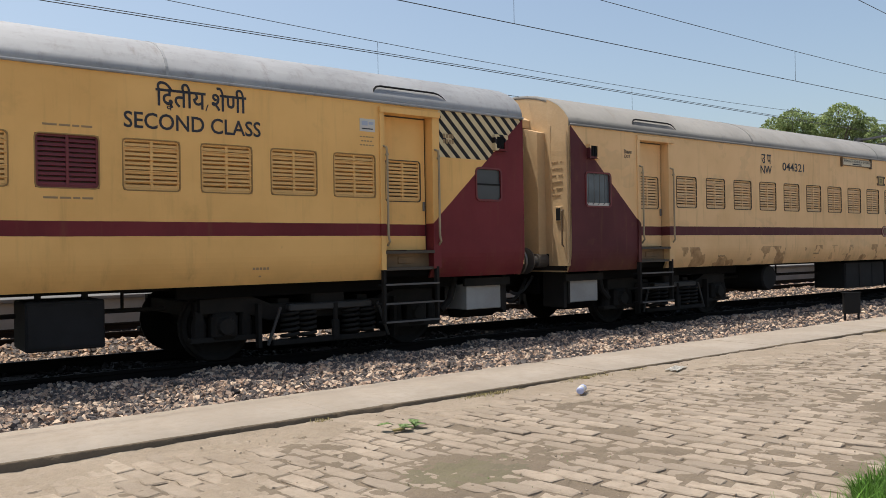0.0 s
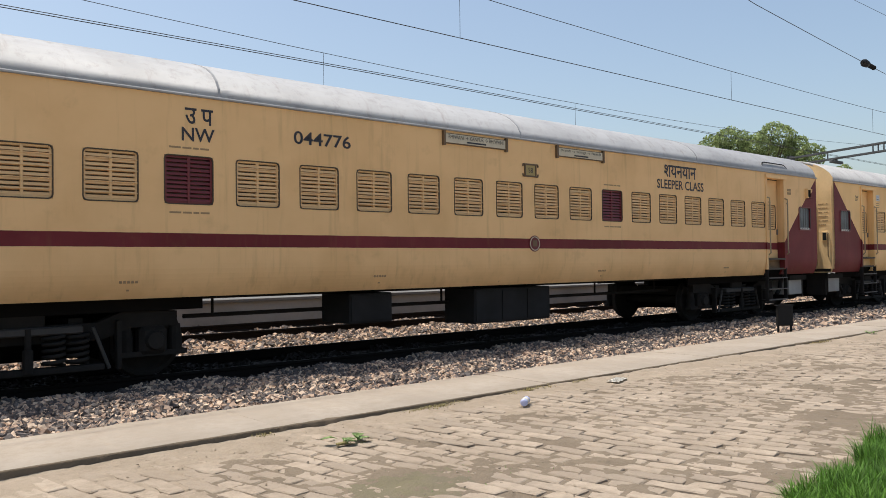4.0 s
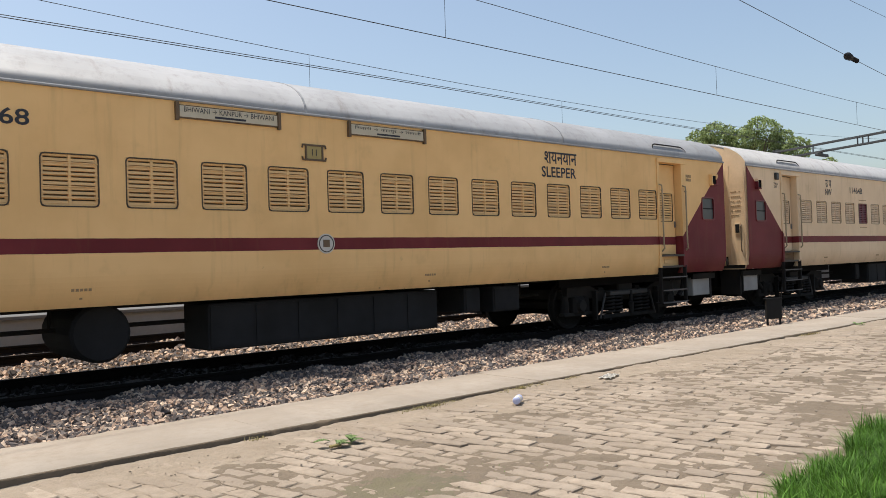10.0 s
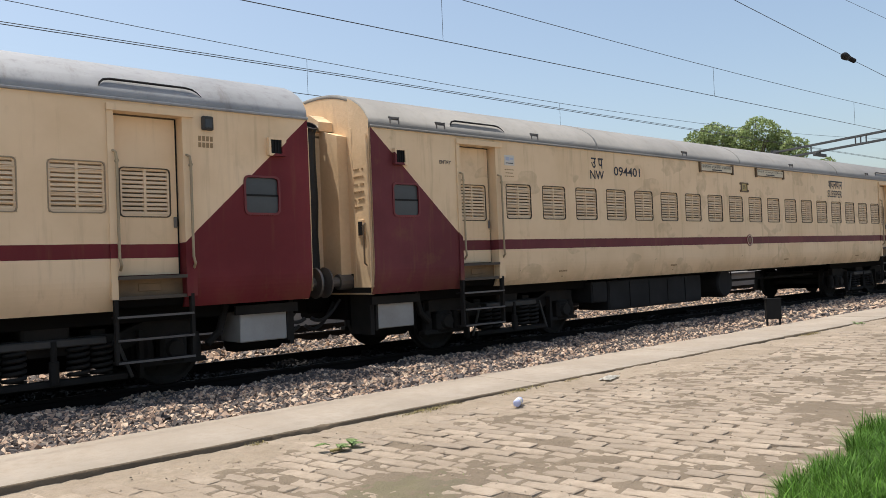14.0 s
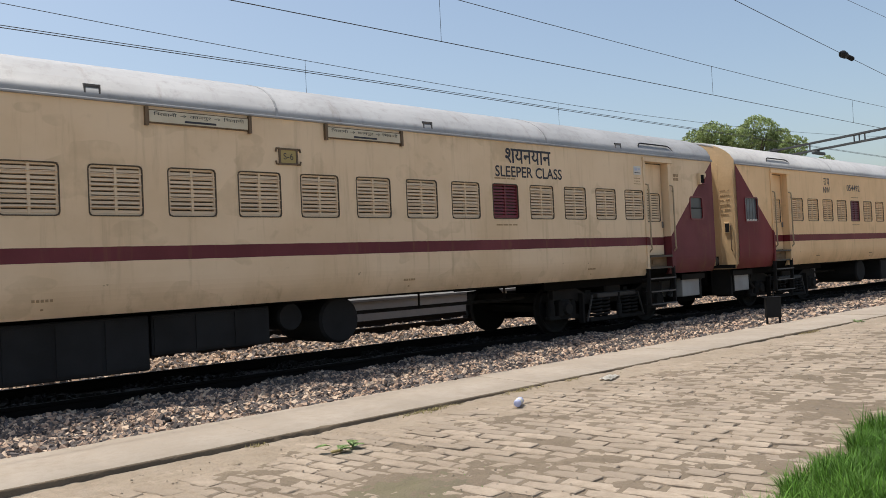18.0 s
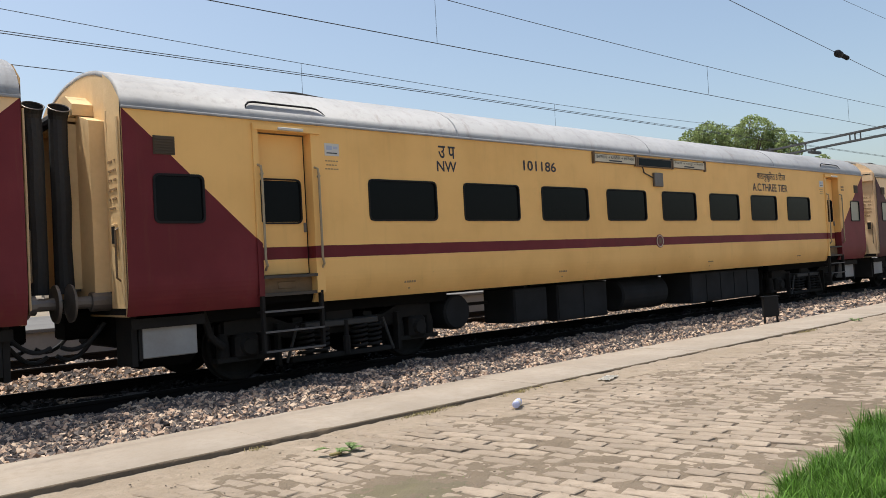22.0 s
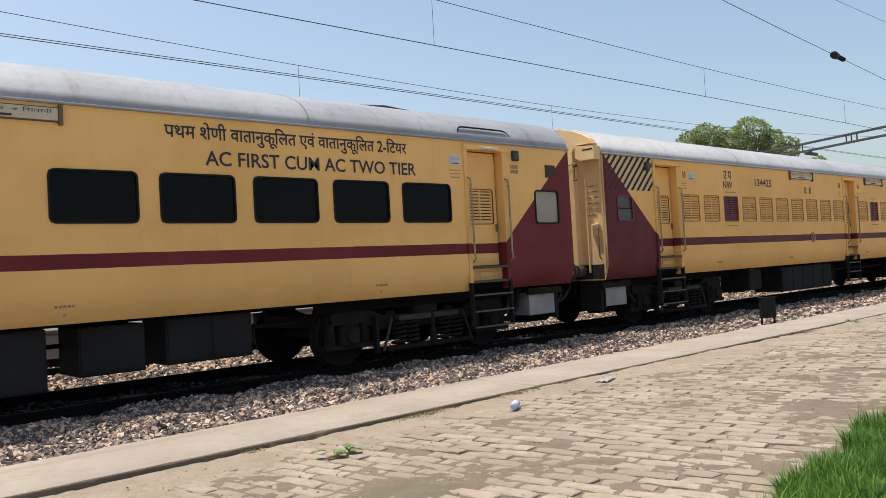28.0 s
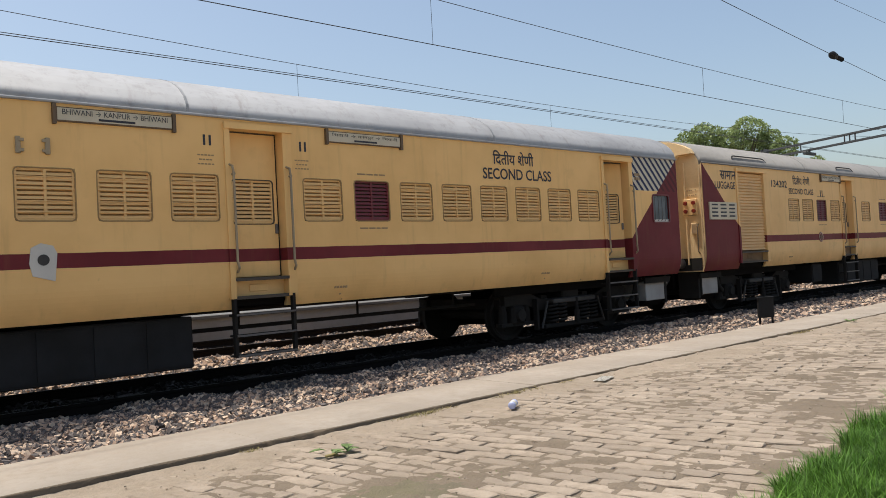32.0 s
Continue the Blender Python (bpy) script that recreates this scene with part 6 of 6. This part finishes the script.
for x0, wide, n in ((4.35, 0.35, 300), (5.55, 0.30, 240), (6.3, 0.12, 80), (2.75, 0.1, 60), (11.8, 0.4, 160)):
    bx = rng.normal(x0, wide * 0.5, n)
    blades("dry_grass", bx, 5.29 - np.abs(rng.normal(0, 0.035, n)), 0.06, 1.0, 0.0035, MAT["straw"], "dry yellow grass in the kerb joint", "grass")
bx, by = rng.normal(DAMP[0], 0.26, 300), rng.normal(DAMP[1] - 0.05, 0.16, 300)
blades("moss_sprouts", bx, by, 0.022, 1.0, 0.003, MAT["grass"], "tiny green sprouts in the damp patch", "grass")

# ---- grass at the camera's feet ----
n = 74000
x = rng.uniform(1.9, 10.2, n)
reach = 1.82 + 0.1135 * (x - 3.34) - 0.7 * np.clip(2.7 - x, 0, 1) + 0.05 * np.sin(x * 5.0) + 0.04 * np.sin(x * 13.0)
y = reach - np.abs(rng.normal(0, 0.52, n))
keep = y > -0.2
x, y = x[keep], y[keep]
n = len(x)
h = rng.uniform(0.08, 0.185, n) * np.where(rng.random(n) < 0.05, 1.35, 1.0) * (1 + 0.3 * lumps(x, y, 0.22, 9))
az = rng.uniform(0, 2 * np.pi, n)
bend = rng.uniform(0.15, 1.0, n) * h
wd = rng.uniform(0.0022, 0.0045, n)
side = np.stack([-np.sin(az), np.cos(az)], 1)
fwd = np.stack([np.cos(az), np.sin(az)], 1)
lv = []
for k, (t, ww) in enumerate(((0, 1.0), (0.4, 0.9), (0.75, 0.6), (1.0, 0.12))):
    cx = np.stack([x, y], 1) + fwd * (bend * t * t)[:, None]
    zz = pave_z(x, y) - 0.02 + h * (t - 0.22 * t * t * (bend / h))
    for s in (-1, 1):
        lv.append(np.concatenate([cx + side * (s * ww * wd)[:, None], zz[:, None]], 1))
B = np.stack(lv, 1)
gq = np.array([(0, 1, 3, 2), (2, 3, 5, 4), (4, 5, 7, 6)])
cells("grass", B.reshape(-1, 3), (gq[None] + 8 * np.arange(n)[:, None, None]).reshape(-1, 4), MAT["grass"], "bright green uncut grass along the paving", "grass")

# ---- overhead wires and masts ----


def wire(points, r, label, name="overhead_wire", group="overhead wires"):
    bm = bmesh.new()
    add_tube(bm, points, r, 6)
    return tagged(new(name, mesh_of(name, bm, MAT["wire"])), label, "wire", group)


def sag(x, low, k, at):
    return low + k * (x - at) ** 2


xs = [float(v) for v in range(-30, 121, 3)]
wire([(x, TRACK_Y, 5.41 + 0.005 * x) for x in xs], 0.0075, "thin dark contact wire over the train")
wire([(x, TRACK_Y, sag(x, 6.26, 0.0007, 19)) for x in xs], 0.0065, "thin dark catenary wire over the train")
wire([(x, 15.91, 6.06) for x in xs], 0.0085, "dark feeder wire beside the second track")
wire([(x, 15.95, 6.115) for x in xs], 0.0075, "dark feeder wire beside the second track")
wire([(x, 15.91, 5.50) for x in xs], 0.0075, "dark contact wire of the second track")
wire([(x, 15.91, sag(x, 6.26, 0.0012, 18)) for x in xs], 0.0065, "thin catenary wire over the second track")
wire([(x, TRACK_Y, 9.75) for x in xs], 0.007, "thin dark feeder wire beside the track")
for x in (0.1, 9.62, 19.1, 28.15, 37.6):
    wire([(x, TRACK_Y, 5.41 + 0.005 * x), (x, TRACK_Y, sag(x, 6.26, 0.0007, 19))], 0.0045, "thin dropper between contact and catenary wire", "dropper_wire", "droppers")
for x in (0.9, 9.95, 19.05, 28.1):
    wire([(x, 15.91, 5.50), (x, 15.91, sag(x, 6.26, 0.0012, 18))], 0.0045, "thin dropper over the second track", "dropper_wire", "droppers")


def anchor_at(x):
    return (x, 7.33 + 0.0925 * x, 7.10 + 0.0055 * max(0.0, x - 17.0) + max(0.0, 19.0 - x) ** 2 * 0.004)


wire([(-8.0, 8.9, 11.4), (4.0, 8.6, 9.0)] + [anchor_at(x) for x in (13.0, 17.0, 21.0, 25.0, 29.0, 36.0, 46.0)], 0.0085, "heavier anchor wire running to the far portal")
ins = thing("wire_insulator", Matrix.Identity(4), "dark ribbed insulator on the anchor wire", "insulator")
bm = bmesh.new()
add_tube(bm, [anchor_at(x) for x in (24.55, 24.72, 24.78, 25.02, 25.06)], [0.04, 0.10, 0.115, 0.10, 0.04], 14)
part("insulator_head", bm, MAT["black"], ins)
for k in range(4):
    bm = bmesh.new()
    x = 25.15 + 0.16 * k
    add_tube(bm, [anchor_at(x), anchor_at(x + 0.04), anchor_at(x + 0.09)], [0.03, 0.075, 0.03], 12)
    part("insulator_disc", bm, MAT["black"], ins)

portal = thing("gantry", Matrix.Identity(4), "grey steel lattice gantry carrying the overhead wires", "gantry")
P0, DIR = Vector((45.1, 15.83, 0)), Vector((0.337, 0.941, 0)).normalized()
for z, w in ((7.51, 0.07), (7.07, 0.07)):
    for o in (-0.14, 0.14):
        bm = bmesh.new()
        off = Vector((-DIR.y, DIR.x, 0)) * o
        add_tube(bm, [P0 + DIR * -11.5 + off + Vector((0, 0, z)), P0 + DIR * 7.5 + off + Vector((0, 0, z))], w * 0.8, 4)
        part("chord", bm, MAT["mast"], portal)
for k, s0 in enumerate((-11.0, -7.8, -4.8, -1.9, 0.98, 1.33, 1.66, 4.7, 7.2)):
    bm = bmesh.new()
    add_tube(bm, [P0 + DIR * s0 + Vector((0, 0, 7.07)), P0 + DIR * s0 + Vector((0, 0, 7.51))], 0.04, 4)
    part("batten", bm, MAT["mast"], portal)
for s0 in (-11.5, 7.5):
    bm = bmesh.new()
    p = P0 + DIR * s0
    for o in (-0.16, 0.16):
        add_box(bm, p.x - 0.12, p.x + 0.12, p.y + o - 0.04, p.y + o + 0.04, -0.7, 7.65)
    add_box(bm, p.x - 0.02, p.x + 0.02, p.y - 0.16, p.y + 0.16, -0.7, 7.65)
    part("mast", bm, MAT["mast"], portal)
bm = bmesh.new()
p = P0 + DIR * 4.1
add_box(bm, p.x - 0.7, p.x + 0.7, p.y - 0.10, p.y + 0.10, 6.78, 6.94, 0.02)
add_box(bm, p.x - 0.05, p.x + 0.05, p.y - 0.05, p.y + 0.05, 6.9, 7.07)
part("drop_bracket", bm, MAT["mast"], portal)

# ---- tree beyond the tracks ----


def tree(base, lobes, n_leaf, label):
    t = thing("tree", pose(*base), label, "tree")
    top = sum((Vector(c) for c, _ in lobes), Vector()) / len(lobes)
    bm = bmesh.new()
    add_tube(bm, [(0, 0, 0), (0.1, 0.05, 1.4), (0.0, 0.1, 3.0), (top.x * 0.5, top.y * 0.5, 4.6)], [0.34, 0.27, 0.21, 0.14], 10)
    part("trunk", bm, MAT["bark"], t, "", True)
    for c, r in lobes:
        for k in range(5):
            a = Vector((rng.normal(), rng.normal(), rng.normal() * 0.6)).normalized() * r * 0.75
            bm = bmesh.new()
            e = Vector(c) + a
            add_tube(bm, [(0.0, 0.1, 3.0 + 0.2 * k), (e.x * 0.45, e.y * 0.45, 3.6 + (e.z - 3.6) * 0.5), tuple(e)], [0.12, 0.07, 0.02], 6)
            part("limb", bm, MAT["bark"], t)
    pts = []
    for c, r in lobes:
        m = int(n_leaf * r ** 2 / sum(q * q for _, q in lobes))
        d = rng.normal(size=(m, 3))
        d /= np.linalg.norm(d, axis=1, keepdims=True)
        clump = rng.normal(size=(16, 3))
        clump /= np.linalg.norm(clump, axis=1, keepdims=True)
        near_c = (d @ clump.T).max(1)
        rad = r * (0.62 + 0.42 * np.clip((near_c - 0.72) / 0.28, 0, 1)) * rng.uniform(0.62, 1.03, m) ** 0.5
        pts.append(np.array(c) + d * rad[:, None] * np.array((1, 1, 0.85)))
    pts = np.concatenate(pts)
    m = len(pts)
    a, b = rng.normal(size=(m, 3)), rng.normal(size=(m, 3))
    a /= np.linalg.norm(a, axis=1, keepdims=True)
    b -= a * (a * b).sum(1, keepdims=True)
    b /= np.linalg.norm(b, axis=1, keepdims=True)
    s = rng.uniform(0.06, 0.135, (m, 1))
    q = np.stack([pts - a * s, pts + b * s * 0.5, pts + a * s, pts - b * s * 0.5], 1)
    crown = cells("crown", q.reshape(-1, 3), np.arange(m * 4).reshape(-1, 4), MAT["leaf"], "dense small-leaved green crown", "", "", t)
    return t


tree((53.0, 27.9, -0.65), (((0.2, 3.35, 10.25), 1.25), ((-0.3, 1.8, 10.3), 1.5), ((0.3, 0.1, 9.95), 1.25), ((0.0, -1.45, 10.2), 1.5), ((0.3, -2.75, 9.5), 1.05), ((-0.2, -4.0, 8.85), 0.95), ((0.0, -5.9, 7.7), 0.5), ((0.0, 1.2, 8.9), 2.2), ((0.4, -2.0, 8.4), 1.5)), 20000, "broad-crowned green tree beyond the tracks")

# ---- small things ----
g = thing("trackside_marker", pose(12.98, 6.40, 0.13, 0, 0, -38), "small black steel marker box on two short legs", "marker")
bm = bmesh.new()
add_box(bm, -0.13, 0.13, -0.04, 0.04, 0.09, 0.43, 0.008)
part("marker_box", bm, MAT["black"], g)
for s in (-1, 1):
    part("leg", boxed(s * 0.11 - 0.014, s * 0.11 + 0.014, -0.014, 0.014, -0.02, 0.10), MAT["black"], g)
part("rim", boxed(-0.15, 0.15, -0.05, 0.05, 0.425, 0.44), MAT["black"], g)

b = thing("plastic_bottle", pose(5.0, 4.78, float(pave_z(5.0, 4.78)) + 0.036, 0, 0, 35), "crushed clear plastic bottle lying on the bricks", "bottle")
bm = bmesh.new()
add_tube(bm, [(-0.10, 0, 0), (-0.09, 0, 0.003), (-0.03, 0.006, -0.004), (0.03, -0.004, 0.004), (0.07, 0, 0), (0.095, 0, 0), (0.10, 0, 0)], [0.028, 0.034, 0.026, 0.034, 0.028, 0.014, 0.012], 12)
part("bottle_body", bm, MAT["clear"], b, "", True)
bm = bmesh.new()
add_tube(bm, [(0.10, 0, 0), (0.118, 0, 0)], 0.015, 12)
part("cap", bm, MAT["white"], b)
bm = bmesh.new()
add_tube(bm, [(-0.045, 0.004, -0.002), (-0.01, 0.002, 0.0), (0.01, 0.0, 0.002)], [0.0325, 0.0315, 0.0335], 12, False)
part("label_band", bm, MAT["white"], b, "faded blue and white label band")


def leaf_pile(x, y, n, size, name, label, mat):
    t = thing(name, pose(x, y, float(pave_z(x, y))), label, "leaves")
    for k in range(n):
        bm = bmesh.new()
        az, l = rng.uniform(0, 2 * math.pi), size * rng.uniform(0.6, 1.1)
        for i, j in ((0, 1),):
            ring = []
            for u, w, z in ((0, 0.02, 0.004), (0.3, 0.30, 0.012), (0.65, 0.36, 0.010), (1.0, 0.03, 0.006)):
                ring.append([bm.verts.new((l * u, s * l * w, z * (1 + 0.8 * (s != 0)) + 0.004 * k)) for s in (-1, 0, 1)])
            for p, q in zip(ring, ring[1:]):
                for m in range(2):
                    bm.faces.new((p[m], p[m + 1], q[m + 1], q[m]))
        bmesh.ops.solidify(bm, geom=bm.faces[:], thickness=0.002)
        o = part("leaf", bm, MAT[mat], t)
        o.rotation_euler = (rng.uniform(-0.12, 0.12), rng.uniform(-0.10, 0.06), az)
        o.location = (rng.uniform(-0.10, 0.10), rng.uniform(-0.07, 0.07), 0.004)
    return t


LEAVES = leaf_pile(3.06, 4.65, 9, 0.115, "fallen_leaves", "wilting green leaves dropped on the bricks", "wilted")
part("stalk", boxed(-0.09, 0.0, -0.035, -0.005, 0.004, 0.02, bevel=0.004), MAT["straw"], LEAVES, "pale dry stalk")
leaf_pile(13.5, 5.26, 8, 0.10, "weed_tuft", "small dark weed in the kerb joint", "wilted")


def scrap(x, y, l, w, mat, name, label):
    bm = bmesh.new()
    nx, ny = 9, 6
    grid = [[bm.verts.new((l * (i / nx - 0.5) + 0.03 * l * math.sin(j * 2.1), w * (j / ny - 0.5) + 0.05 * w * math.sin(i * 1.7), 0.006 + 0.009 * abs(math.sin(i * 2.3 + j * 1.1)))) for j in range(ny + 1)] for i in range(nx + 1)]
    for i in range(nx):
        for j in range(ny):
            bm.faces.new((grid[i][j], grid[i + 1][j], grid[i + 1][j + 1], grid[i][j + 1]))
    bmesh.ops.solidify(bm, geom=bm.faces[:], thickness=0.003)
    ob = new(name, mesh_of(name, bm, MAT[mat]))
    ob.matrix_basis = pose(x, y, float(pave_z(x, y)), 0, 0, 20)
    return tagged(ob, label, "litter")


scrap(6.65, 5.05, 0.34, 0.13, "white", "paper_scrap", "flattened white paper scrap by the kerb")
scrap(15.2, 5.09, 0.5, 0.14, "pink", "cloth_scrap", "faded pink cloth scrap on the paving")

# single bricks where the camera looks down most closely
BRICK_MESHES = []
for k in range(8):
    me = bpy.data.meshes.new("brick")
    me.from_pydata([tuple(p) for p in brick_points(1)[0]], [], [tuple(int(i) for i in f) for f in BRICK_Q])
    me.materials.append(MAT["brick"])
    BRICK_MESHES.append(me)
for i in pick:
    o = new("brick", BRICK_MESHES[int(i) % 8])
    o.parent = floor_bricks
    o.matrix_basis = pose(float(spots[i, 0]), float(spots[i, 1]), float(pave_z(*spots[i]) + lift[i]), float(rng.normal(0, 0.5)), float(rng.normal(0, 0.4)), math.degrees(SLANT) + float(tilt[i]))


def motions():
    """Every coach runs towards -x with the train; each wheelset rolls on the rail."""
    def run(t):
        u = (t - 16.0) / 16.0
        return 54.9283 + u * (137.0348 + u * (12.4547 + u * (5.1814 + u * (-1.8847 - u * 0.5682))))
    for i, c in enumerate(COACHES):
        walk(c, [(t, pose(22.297 * (i - 4) - run(t), TRACK_Y, RIDE)) for t in range(33)])
    for w in WHEELS:
        x, y, z = w.location
        walk(w, [(k / 15.0, pose(x, y, z, 0, -math.degrees((run(k / 15.0) - run(0.0)) / 0.4575), 0)) for k in range(481)])
    # one loose leaf lifts in the draught of the train
    leaf = LEAVES.children[0]
    x, y, z = leaf.location
    puffs = ((0, 0), (7.7, 0), (8.0, -62), (8.3, -5), (14.2, 0), (14.5, -72), (14.9, -8), (16.7, 0), (17.1, -50), (17.5, -66), (17.8, -4), (32, 0))
    walk(leaf, [(s, pose(x, y, z, 4, a, 40)) for s, a in puffs])


motions()
